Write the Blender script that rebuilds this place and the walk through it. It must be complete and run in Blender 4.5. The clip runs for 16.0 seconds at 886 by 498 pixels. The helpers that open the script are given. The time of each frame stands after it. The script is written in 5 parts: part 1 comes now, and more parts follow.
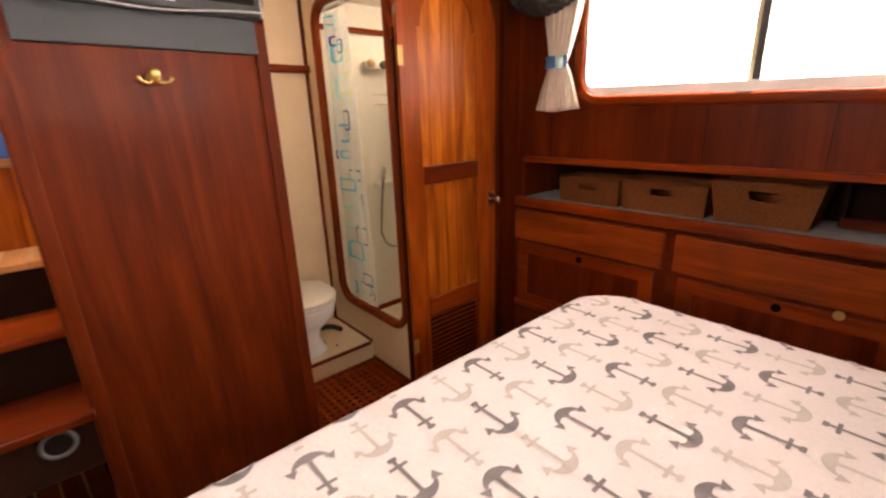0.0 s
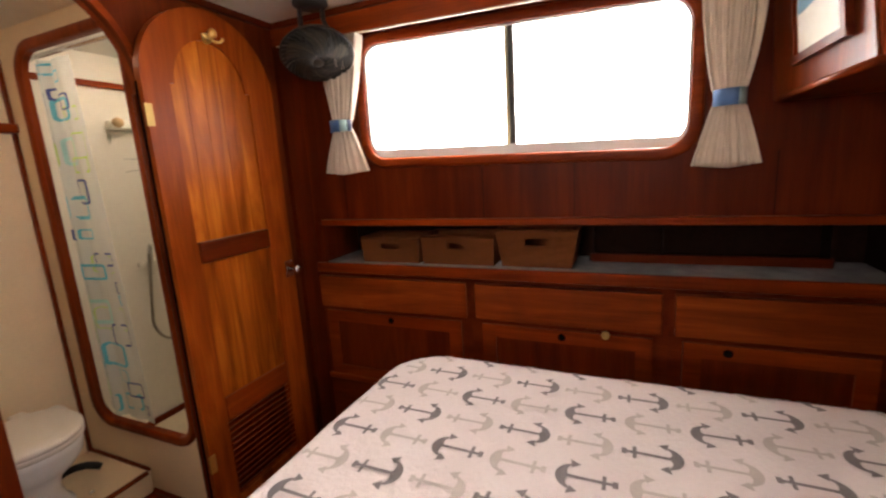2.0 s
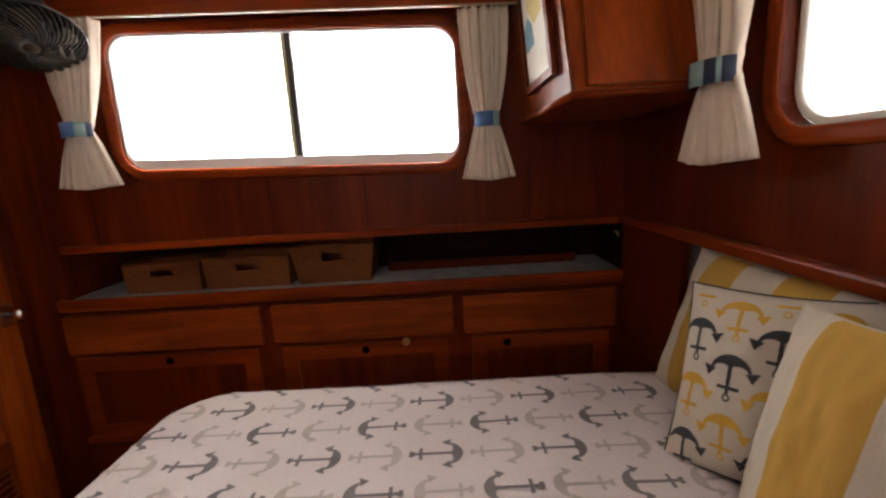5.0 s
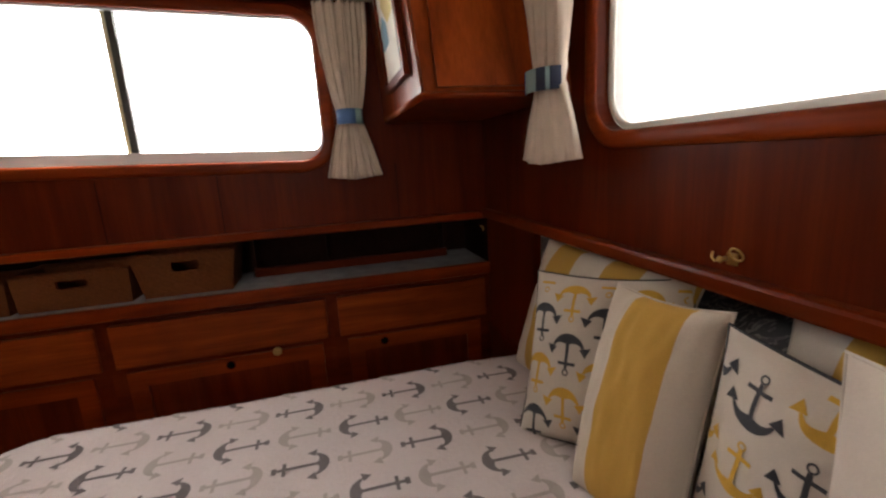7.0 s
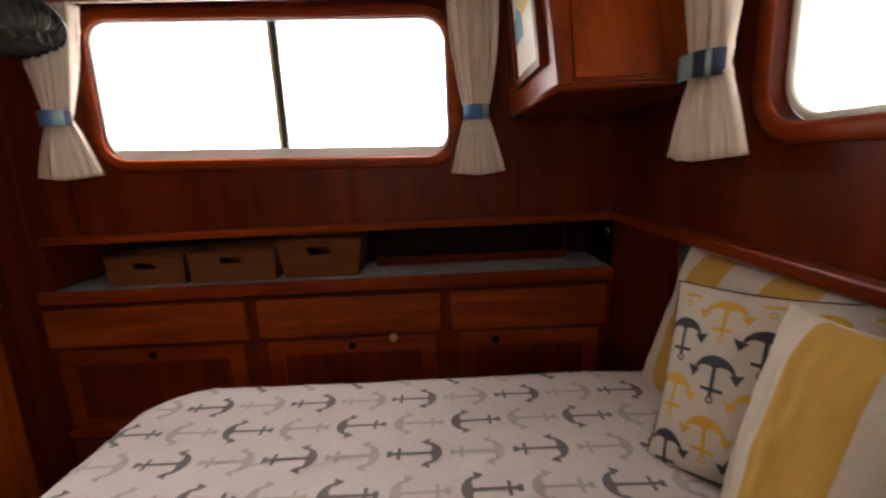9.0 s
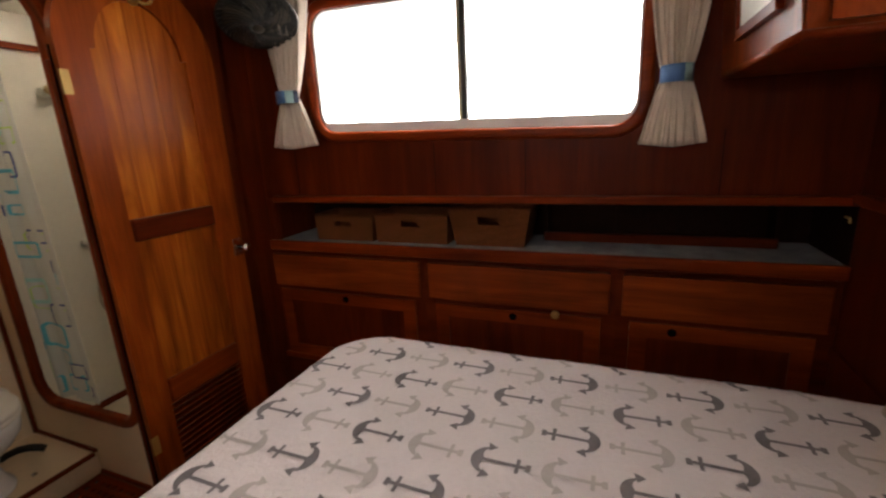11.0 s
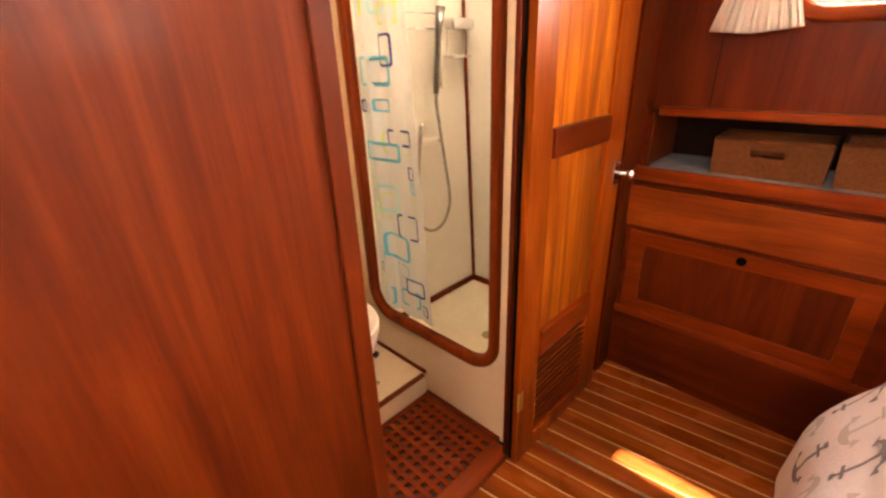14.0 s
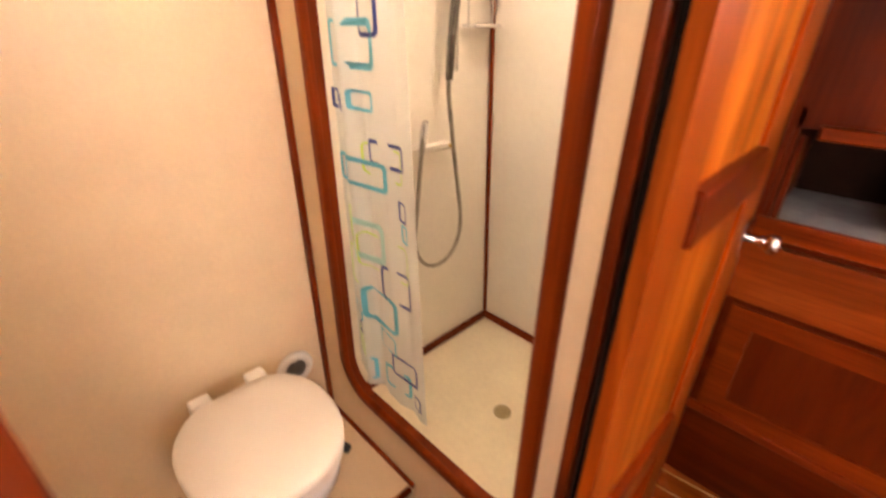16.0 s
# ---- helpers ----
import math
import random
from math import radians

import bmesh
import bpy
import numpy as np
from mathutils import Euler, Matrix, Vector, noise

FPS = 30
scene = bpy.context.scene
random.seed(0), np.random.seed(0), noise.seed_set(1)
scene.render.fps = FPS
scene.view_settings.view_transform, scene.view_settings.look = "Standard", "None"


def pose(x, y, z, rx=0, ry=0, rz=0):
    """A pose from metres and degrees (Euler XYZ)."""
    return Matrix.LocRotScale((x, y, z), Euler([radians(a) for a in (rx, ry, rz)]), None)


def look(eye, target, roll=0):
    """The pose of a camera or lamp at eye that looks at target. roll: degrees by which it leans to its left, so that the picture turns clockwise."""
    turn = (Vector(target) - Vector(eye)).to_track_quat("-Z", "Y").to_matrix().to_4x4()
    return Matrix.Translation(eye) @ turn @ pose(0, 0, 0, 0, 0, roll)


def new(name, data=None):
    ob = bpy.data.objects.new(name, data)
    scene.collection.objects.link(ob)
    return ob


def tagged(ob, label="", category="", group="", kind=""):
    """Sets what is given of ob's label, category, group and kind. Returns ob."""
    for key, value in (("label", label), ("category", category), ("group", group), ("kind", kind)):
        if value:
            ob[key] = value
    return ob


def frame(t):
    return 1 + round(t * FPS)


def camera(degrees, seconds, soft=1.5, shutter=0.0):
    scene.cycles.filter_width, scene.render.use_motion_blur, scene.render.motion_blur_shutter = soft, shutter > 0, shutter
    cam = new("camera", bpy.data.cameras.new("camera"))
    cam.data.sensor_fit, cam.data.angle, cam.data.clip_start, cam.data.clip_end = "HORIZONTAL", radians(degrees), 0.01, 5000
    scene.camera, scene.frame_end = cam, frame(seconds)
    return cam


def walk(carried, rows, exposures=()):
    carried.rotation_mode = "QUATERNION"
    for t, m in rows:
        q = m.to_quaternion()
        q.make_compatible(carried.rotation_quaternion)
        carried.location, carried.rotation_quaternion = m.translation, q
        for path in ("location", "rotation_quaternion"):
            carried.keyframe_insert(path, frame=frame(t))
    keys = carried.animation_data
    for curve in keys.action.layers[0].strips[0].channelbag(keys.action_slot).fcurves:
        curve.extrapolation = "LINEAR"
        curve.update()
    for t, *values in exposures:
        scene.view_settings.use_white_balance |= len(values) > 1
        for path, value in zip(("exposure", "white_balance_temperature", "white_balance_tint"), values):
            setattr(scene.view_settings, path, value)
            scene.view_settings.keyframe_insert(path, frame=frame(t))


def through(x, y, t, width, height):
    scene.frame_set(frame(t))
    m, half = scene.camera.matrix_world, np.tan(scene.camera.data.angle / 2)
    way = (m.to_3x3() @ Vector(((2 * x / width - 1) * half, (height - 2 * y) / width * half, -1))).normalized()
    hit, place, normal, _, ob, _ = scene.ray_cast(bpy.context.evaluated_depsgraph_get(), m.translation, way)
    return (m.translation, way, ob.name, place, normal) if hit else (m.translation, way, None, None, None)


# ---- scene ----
cam = camera(91.40, 16.0, soft=2.3, shutter=0.4)
PATH = [
    (0, (0.801, 0.943, 1.382), (2.046, 2.397, 0.800), -2.09),
    (0.5, (0.899, 0.987, 1.373), (2.264, 2.331, 0.799), -2.68),
    (1, (0.933, 0.992, 1.380), (2.494, 2.126, 0.855), -2.54),
    (1.5, (0.935, 1.001, 1.396), (2.645, 1.944, 0.962), -3.56),
    (2, (0.926, 0.995, 1.402), (2.721, 1.791, 1.024), -3.55),
    (2.5, (0.911, 0.964, 1.403), (2.790, 1.559, 1.059), -3.90),
    (3, (0.933, 0.956, 1.396), (2.854, 1.389, 1.049), -3.69),
    (3.2, (0.935, 0.959, 1.396), (2.863, 1.356, 1.042), -3.81),
    (5.5, (0.981, 0.879, 1.398), (2.941, 0.753, 1.023), -3.14),
    (6, (0.980, 0.867, 1.402), (2.924, 0.602, 1.015), -3.10),
    (6.5, (0.977, 0.849, 1.399), (2.897, 0.462, 0.994), -3.09),
    (7, (0.972, 0.826, 1.398), (2.866, 0.335, 0.985), -3.34),
    (7.5, (0.970, 0.812, 1.396), (2.837, 0.241, 0.962), -3.04),
    (8, (0.975, 0.811, 1.397), (2.856, 0.290, 0.961), -2.98),
    (8.5, (0.992, 0.833, 1.392), (2.926, 0.544, 0.976), -2.16),
    (9, (1.001, 0.861, 1.391), (2.962, 0.858, 0.997), -2.68),
    (11.3, (1.016, 0.888, 1.400), (2.748, 1.715, 0.895), -2.20),
    (11.5, (1.013, 0.909, 1.402), (2.715, 1.822, 0.883), -1.7),
    (12, (0.985, 0.979, 1.385), (2.543, 2.111, 0.843), -2.1),
    (12.5, (0.890, 1.185, 1.399), (2.263, 2.511, 0.802), -2.4),
    (13, (0.849, 1.362, 1.357), (2.081, 2.810, 0.737), -2.8),
    (13.5, (0.895, 1.635, 1.328), (2.119, 3.101, 0.728), -4.0),
    (14, (0.980, 1.887, 1.355), (2.282, 3.167, 0.546), -2.1),
    (14.5, (1.058, 2.066, 1.354), (2.488, 3.144, 0.466), -5.3),
    (15, (1.148, 2.154, 1.329), (2.585, 3.118, 0.326), -2.19),
    (15.5, (1.341, 2.211, 1.297), (2.678, 3.273, 0.255), 2.40),
    (16, (1.448, 2.352, 1.351), (2.703, 3.613, 0.438), 0.49),
]
EXPOSURES = [(0, 2.47, 7400, 20), (1, 2.33, 7200, 18), (2.5, 1.93, 6800, 16), (5.5, 1.41, 6600, 13), (7.5, 1.29, 6600, 13), (9, 1.37, 6600, 13), (11.5, 1.2, 6600, 12), (12.5, 1.3, 6700, 13), (13, 1.8, 7000, 16), (13.5, 2.8, 7700, 22), (14, 3.4, 8200, 25), (14.5, 3.7, 8400, 26), (15.5, 3.75, 8300, 26), (16, 3.53, 7700, 28)]
walk(cam, [(t, look(eye, target, roll)) for t, eye, target, roll in PATH], EXPOSURES)

# ---- world, sun, window light ----
HX, BY, AY, CZ = 2.72, 2.545, 0.17, 2.09        # hull side, forward bulkhead, aft wall, ceiling
SLOPE = 0.03                                    # the window line drops towards the stern

world = bpy.data.worlds.new("world")
scene.world = world
world.use_nodes = True
sky = world.node_tree.nodes.new("ShaderNodeTexSky")
sky.sky_type, sky.sun_disc = "NISHITA", False
sky.sun_elevation, sky.sun_rotation = radians(72), radians(103)
world.node_tree.links.new(sky.outputs[0], world.node_tree.nodes["Background"].inputs[0])
world.node_tree.nodes["Background"].inputs[1].default_value = 0.05


def lamp(name, kind, m, energy, color=(1, 1, 1), **values):
    data = bpy.data.lights.new(name, kind)
    data.energy, data.color = energy, color
    if "size" in values:
        data.shape, data.size, data.size_y = "RECTANGLE", values["size"], values["size_y"]
    if "angle" in values:
        data.angle = radians(values["angle"])
    if "spread" in values:
        data.spread = radians(values["spread"])
    ob = new(name, data)
    ob.matrix_basis = m
    return ob


SUN_FROM = Vector((0.3086, -0.072, 1.0)).normalized()
lamp("sun", "SUN", look((6, 1, 12), Vector((6, 1, 12)) - SUN_FROM), 5.0, (1, 0.95, 0.87), angle=1.2)
lamp("window_light_starboard", "AREA", look((2.85, 1.47, 1.69), (1.0, 1.47, 1.60)), 5.2, (1.0, 0.965, 0.93), size=1.34, size_y=0.52, spread=98)
lamp("window_light_aft", "AREA", look((1.24, -0.02, 1.70), (1.24, 2.0, 2.12)), 2.0, (1.0, 0.965, 0.93), size=1.42, size_y=0.56, spread=105)
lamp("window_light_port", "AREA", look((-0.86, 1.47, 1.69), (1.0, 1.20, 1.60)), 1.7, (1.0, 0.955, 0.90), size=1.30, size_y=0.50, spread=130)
lamp("window_light_saloon", "AREA", look((-0.05, 3.10, 2.06), (0.05, 3.15, 0.0)), 1.6, (1.0, 0.95, 0.88), size=0.9, size_y=0.5, spread=90)


# ---- materials ----
def material(name, color, rough=0.5, metal=0.0, spec=0.5):
    m = bpy.data.materials.new(name)
    m.use_nodes = True
    b = m.node_tree.nodes["Principled BSDF"]
    b.inputs["Base Color"].default_value = (*color, 1)
    b.inputs["Roughness"].default_value = rough
    b.inputs["Metallic"].default_value = metal
    b.inputs["Specular IOR Level"].default_value = spec
    return m


def node(m, kind, **inputs):
    n = m.node_tree.nodes.new(kind)
    for key, value in inputs.items():
        n.inputs[key.replace("_", " ")].default_value = value
    return n


def link(m, a, b):
    m.node_tree.links.new(a, b)


def coords(m, scale, shift=True):
    """Object coordinates, stretched, with a shift of its own for each object."""
    tc = node(m, "ShaderNodeTexCoord")
    mp = node(m, "ShaderNodeMapping")
    mp.inputs["Scale"].default_value = scale
    link(m, tc.outputs["Object"], mp.inputs["Vector"])
    if shift:
        info = node(m, "ShaderNodeObjectInfo")
        mul = node(m, "ShaderNodeMath")
        mul.operation = "MULTIPLY"
        mul.inputs[1].default_value = 37.0
        link(m, info.outputs["Random"], mul.inputs[0])
        com = node(m, "ShaderNodeCombineXYZ")
        for i in range(3):
            link(m, mul.outputs[0], com.inputs[i])
        link(m, com.outputs[0], mp.inputs["Location"])
    return mp.outputs[0]


def ramp(m, fac, stops):
    r = node(m, "ShaderNodeValToRGB")
    e = r.color_ramp.elements
    while len(e) < len(stops):
        e.new(0.5)
    for el, (at, c) in zip(e, stops):
        el.position, el.color = at, (*c, 1)
    link(m, fac, r.inputs[0])
    return r.outputs[0]


def mix(m, fac, a, b, how="MIX"):
    n = node(m, "ShaderNodeMix")
    n.data_type, n.blend_type = "RGBA", how
    for sock, v in ((n.inputs[0], fac), (n.inputs[6], a), (n.inputs[7], b)):
        if isinstance(v, (int, float)):
            sock.default_value = v
        elif isinstance(v, tuple):
            sock.default_value = (*v, 1)
        else:
            link(m, v, sock)
    return n.outputs[2]


def noise_tex(m, vec, scale, detail=4.0, rough=0.55, distort=0.0):
    n = node(m, "ShaderNodeTexNoise", Scale=scale, Detail=detail, Roughness=rough, Distortion=distort)
    link(m, vec, n.inputs["Vector"])
    return n.outputs["Fac"]


def bump(m, height, strength, distance=0.002):
    n = node(m, "ShaderNodeBump", Strength=strength, Distance=distance)
    link(m, height, n.inputs["Height"])
    link(m, n.outputs[0], m.node_tree.nodes["Principled BSDF"].inputs["Normal"])


def wood(name, dark, mid, light, axis="z", rough=0.28, figure=1.0, scale=11.0):
    """Varnished wood: long figure, fine pores and cloudy patches; the grain runs along axis."""
    m = material(name, mid, rough, 0.0, 0.09)
    p = m.node_tree.nodes["Principled BSDF"]
    s = [1.0, 1.0, 1.0]
    s["xyz".index(axis)] = 0.10
    v = coords(m, s)
    grain = noise_tex(m, v, scale, 5.0, 0.55, 1.0 * figure)
    base = ramp(m, grain, [(0.30, dark), (0.52, mid), (0.74, light)])
    s[("xyz".index(axis))] = 0.025
    fine = noise_tex(m, coords(m, s), 170.0, 3.0, 0.6)
    pores = ramp(m, fine, [(0.30, (0.76, 0.72, 0.68)), (0.62, (1.05, 1.04, 1.03))])
    c = mix(m, 0.75, base, pores, "MULTIPLY")
    cloud = noise_tex(m, coords(m, (1, 1, 0.5)), 2.3, 3.0, 0.6, 0.5)
    shade = ramp(m, cloud, [(0.3, (0.72, 0.70, 0.68)), (0.7, (1.15, 1.13, 1.10))])
    c = mix(m, 0.8, c, shade, "MULTIPLY")
    link(m, c, p.inputs["Base Color"])
    r = node(m, "ShaderNodeMapRange")
    link(m, cloud, r.inputs[0])
    r.inputs[3].default_value, r.inputs[4].default_value = rough - 0.06, rough + 0.10
    link(m, r.outputs[0], p.inputs["Roughness"])
    p.inputs["Coat Weight"].default_value = 0.025
    p.inputs["Coat Roughness"].default_value = 0.10
    bump(m, fine, 0.10, 0.0006)
    return m


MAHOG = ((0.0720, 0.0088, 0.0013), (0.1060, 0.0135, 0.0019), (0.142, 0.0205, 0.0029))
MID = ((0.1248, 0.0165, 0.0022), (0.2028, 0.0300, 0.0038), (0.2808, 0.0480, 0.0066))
TEAK = ((0.1800, 0.0330, 0.0036), (0.3600, 0.0820, 0.0080), (0.6100, 0.190, 0.0200))
mahog_z, mahog_y, mahog_x = (wood("mahogany_" + a, *MAHOG, axis=a, rough=0.36) for a in "zyx")
mid_z, mid_y, mid_x = (wood("sapele_" + a, *MID, axis=a, rough=0.35) for a in "zyx")
teak_z = wood("teak_boards", *TEAK, axis="z", rough=0.32, figure=1.8)
door_wood = wood("door_frame_wood", (0.165, 0.0270, 0.0030), (0.265, 0.0480, 0.0052), (0.370, 0.0820, 0.0095), axis="z", rough=0.36, figure=1.8)
panel_wood = wood("bulkhead_veneer", (0.070, 0.0092, 0.0016), (0.106, 0.0150, 0.0025), (0.152, 0.0245, 0.0042), axis="z", rough=0.42, figure=3.2, scale=5.0)
drawer_wood = wood("drawer_front", (0.140, 0.0225, 0.0036), (0.230, 0.0400, 0.0060), (0.320, 0.0640, 0.0100), axis="y", rough=0.38, figure=1.6)
locker_wood = wood("locker_veneer", (0.120, 0.0190, 0.0028), (0.200, 0.0340, 0.0048), (0.285, 0.0560, 0.0080), axis="z", rough=0.38, figure=2.6, scale=6.0)
floor_wood = wood("cabin_sole_plank", (0.150, 0.0285, 0.0048), (0.255, 0.0560, 0.0090), (0.350, 0.0860, 0.0145), axis="y", rough=0.26)
holly = wood("holly_strip", (0.45, 0.24, 0.10), (0.58, 0.34, 0.15), (0.68, 0.44, 0.21), axis="y", rough=0.3)
grate_x = wood("grating_x", *MID, axis="x", rough=0.45)
grate_y = wood("grating_y", *MID, axis="y", rough=0.45)
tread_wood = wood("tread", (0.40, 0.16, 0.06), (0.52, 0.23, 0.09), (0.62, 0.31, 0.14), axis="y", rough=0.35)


def plain(name, color, rough, grain=60.0, amount=0.10, relief=0.05, metal=0.0, dist=0.001):
    """A painted, moulded or metal surface with faint mottling at two scales and a fine relief."""
    m = material(name, color, rough, metal)
    p = m.node_tree.nodes["Principled BSDF"]
    v = coords(m, (1, 1, 1))
    big = noise_tex(m, v, grain * 0.06, 3.0, 0.6)
    small = noise_tex(m, v, grain, 3.0, 0.6)
    lo, hi = 1 - amount, 1 + amount * 0.4
    c = mix(m, 1.0, color, ramp(m, big, [(0.3, (lo, lo, lo)), (0.7, (hi, hi, hi))]), "MULTIPLY")
    c = mix(m, 0.6, c, ramp(m, small, [(0.3, (lo, lo, lo)), (0.7, (hi, hi, hi))]), "MULTIPLY")
    link(m, c, p.inputs["Base Color"])
    bump(m, small, relief, dist)
    return m


cream = plain("cream_laminate", (0.76, 0.58, 0.37), 0.42, 90, 0.06, 0.04)
white_gel = plain("white_shower_panel", (0.80, 0.76, 0.68), 0.30, 40, 0.05, 0.02)
tray_white = plain("shower_tray", (0.78, 0.70, 0.52), 0.42, 50, 0.10, 0.04)
ceiling_white = plain("ceiling_panel", (0.74, 0.66, 0.53), 0.6, 120, 0.06, 0.10)
porcelain = plain("porcelain", (0.82, 0.80, 0.77), 0.12, 20, 0.02, 0.0)
seat_plastic = plain("toilet_lid", (0.80, 0.74, 0.66), 0.30, 20, 0.02, 0.0)
white_sill = plain("white_window_sill", (0.74, 0.74, 0.72), 0.45, 40, 0.06, 0.03)
alu_dark = plain("dark_window_frame", (0.030, 0.026, 0.022), 0.45, 90, 0.3, 0.1)
black_plastic = plain("black_plastic", (0.012, 0.012, 0.013), 0.32, 60, 0.2, 0.05)
tv_grey = plain("slate_board", (0.030, 0.033, 0.037), 0.55, 60, 0.15, 0.06)
silver = plain("silver_trim", (0.55, 0.55, 0.56), 0.3, 60, 0.1, 0.02, metal=1.0)
chrome = plain("chrome", (0.72, 0.72, 0.73), 0.13, 40, 0.10, 0.02, metal=1.0)
hose_metal = plain("hose_metal", (0.42, 0.38, 0.33), 0.38, 300, 0.35, 0.4, metal=0.9)
brass = plain("brass", (0.72, 0.50, 0.18), 0.34, 50, 0.15, 0.03, metal=1.0)
aged_brass = plain("aged_brass", (0.42, 0.27, 0.09), 0.5, 50, 0.2, 0.05, metal=0.8)
fan_black = plain("fan_black", (0.018, 0.015, 0.012), 0.5, 80, 0.3, 0.08)
fan_steel = plain("fan_blade", (0.10, 0.085, 0.062), 0.42, 50, 0.25, 0.05, metal=0.7)
shelf_cloth = plain("shelf_lining", (0.33, 0.34, 0.36), 0.85, 240, 0.25, 0.4)
# Near-black with the shade of recesses and risers in it; also joints, subfloor.
shade_joint_dark = plain("recess_shade_and_joint", (0.022, 0.008, 0.005), 0.7, 50, 0.3, 0.1)
shade_joint_dark.node_tree.nodes["Principled BSDF"].inputs["Specular IOR Level"].default_value = 0.04
# Matte black for the dark of the finger holes and the door's hinge gap.
hole_gap_black = plain("hole_and_gap_black", (0.006, 0.004, 0.003), 0.95, 60, 0.2, 0.0)
hole_gap_black.node_tree.nodes["Principled BSDF"].inputs["Specular IOR Level"].default_value = 0.02
rubber = plain("black_rubber", (0.010, 0.010, 0.011), 0.55, 90, 0.2, 0.1)
track_cream = plain("aged_track", (0.36, 0.27, 0.18), 0.5, 60, 0.15, 0.05)
curtain_cloth = plain("curtain_cotton", (0.68, 0.57, 0.46), 0.9, 420, 0.08, 0.25)
quilt = plain("quilted_coverlet", (0.66, 0.590, 0.585), 0.92, 75, 0.05, 0.55, dist=0.004)
print_dark = plain("dark_grey_print", (0.195, 0.172, 0.180), 0.92, 200, 0.2, 0.2)
print_light = plain("pale_grey_print", (0.47, 0.42, 0.395), 0.92, 200, 0.12, 0.2)
cushion_white = plain("cushion_white", (0.54, 0.48, 0.41), 0.92, 300, 0.06, 0.25)
print_navy = plain("charcoal_print", (0.050, 0.052, 0.062), 0.9, 260, 0.2, 0.2)
print_yellow = plain("mustard_print", (0.60, 0.35, 0.045), 0.9, 260, 0.15, 0.2)
tie_blue = plain("tie_blue", (0.075, 0.165, 0.36), 0.8, 300, 0.15, 0.2)
tie_teal = plain("tie_teal", (0.28, 0.42, 0.42), 0.8, 300, 0.15, 0.2)
tie_navy = plain("tie_navy", (0.03, 0.04, 0.075), 0.8, 300, 0.15, 0.2)
paper = plain("paper", (0.72, 0.70, 0.62), 0.8, 60, 0.08, 0.05)
paper_blue = plain("paper_blue", (0.20, 0.38, 0.50), 0.8, 60, 0.15, 0.05)
paper_yellow = plain("paper_yellow", (0.62, 0.52, 0.22), 0.8, 60, 0.15, 0.05)
blue_box_mat = plain("blue_plastic", (0.05, 0.18, 0.62), 0.4, 60, 0.1, 0.05)
dark_bedding = plain("dark_bedding", (0.085, 0.080, 0.082), 0.9, 120, 0.6, 0.4)
bt = dark_bedding.node_tree.nodes["Principled BSDF"].inputs["Base Color"]
sprig = noise_tex(dark_bedding, coords(dark_bedding, (1, 1, 1)), 22.0, 2.0, 0.5, 2.5)
link(dark_bedding, ramp(dark_bedding, sprig, [(0.50, (0.045, 0.045, 0.050)), (0.56, (0.22, 0.21, 0.20)), (0.60, (0.07, 0.07, 0.075))]), bt)
p_cyan = plain("curtain_cyan", (0.10, 0.50, 0.66), 0.5, 90, 0.12, 0.05)
p_navy = plain("curtain_navy", (0.035, 0.06, 0.30), 0.5, 90, 0.12, 0.05)
p_green = plain("curtain_green", (0.48, 0.68, 0.16), 0.5, 90, 0.12, 0.05)
p_teal = plain("curtain_teal", (0.38, 0.68, 0.66), 0.5, 90, 0.12, 0.05)
white_plastic = plain("white_plastic", (0.80, 0.77, 0.70), 0.35, 40, 0.04, 0.02)
quay = plain("pale_quay", (0.62, 0.60, 0.55), 0.9, 3, 0.2, 0.2)


def woven(name):
    """Basket weave: rows of twisted strands in a seagrass colour."""
    m = material(name, (0.20, 0.075, 0.026), 0.7, 0.0, 0.15)
    p = m.node_tree.nodes["Principled BSDF"]
    v = coords(m, (1, 1, 1), False)
    w = node(m, "ShaderNodeTexWave", Scale=62.0, Distortion=2.4, Detail=2.0)
    w.bands_direction = "Z"
    w.inputs["Detail Scale"].default_value = 3.0
    link(m, v, w.inputs["Vector"])
    n = noise_tex(m, v, 110.0, 3.0)
    c = ramp(m, w.outputs["Fac"], [(0.1, (0.080, 0.021, 0.006)), (0.7, (0.30, 0.098, 0.030))])
    c = mix(m, 0.7, c, ramp(m, n, [(0.3, (0.6, 0.58, 0.55)), (0.7, (1.2, 1.18, 1.15))]), "MULTIPLY")
    link(m, c, p.inputs["Base Color"])
    bump(m, w.outputs["Fac"], 0.9, 0.003)
    return m


weave = woven("seagrass_weave")


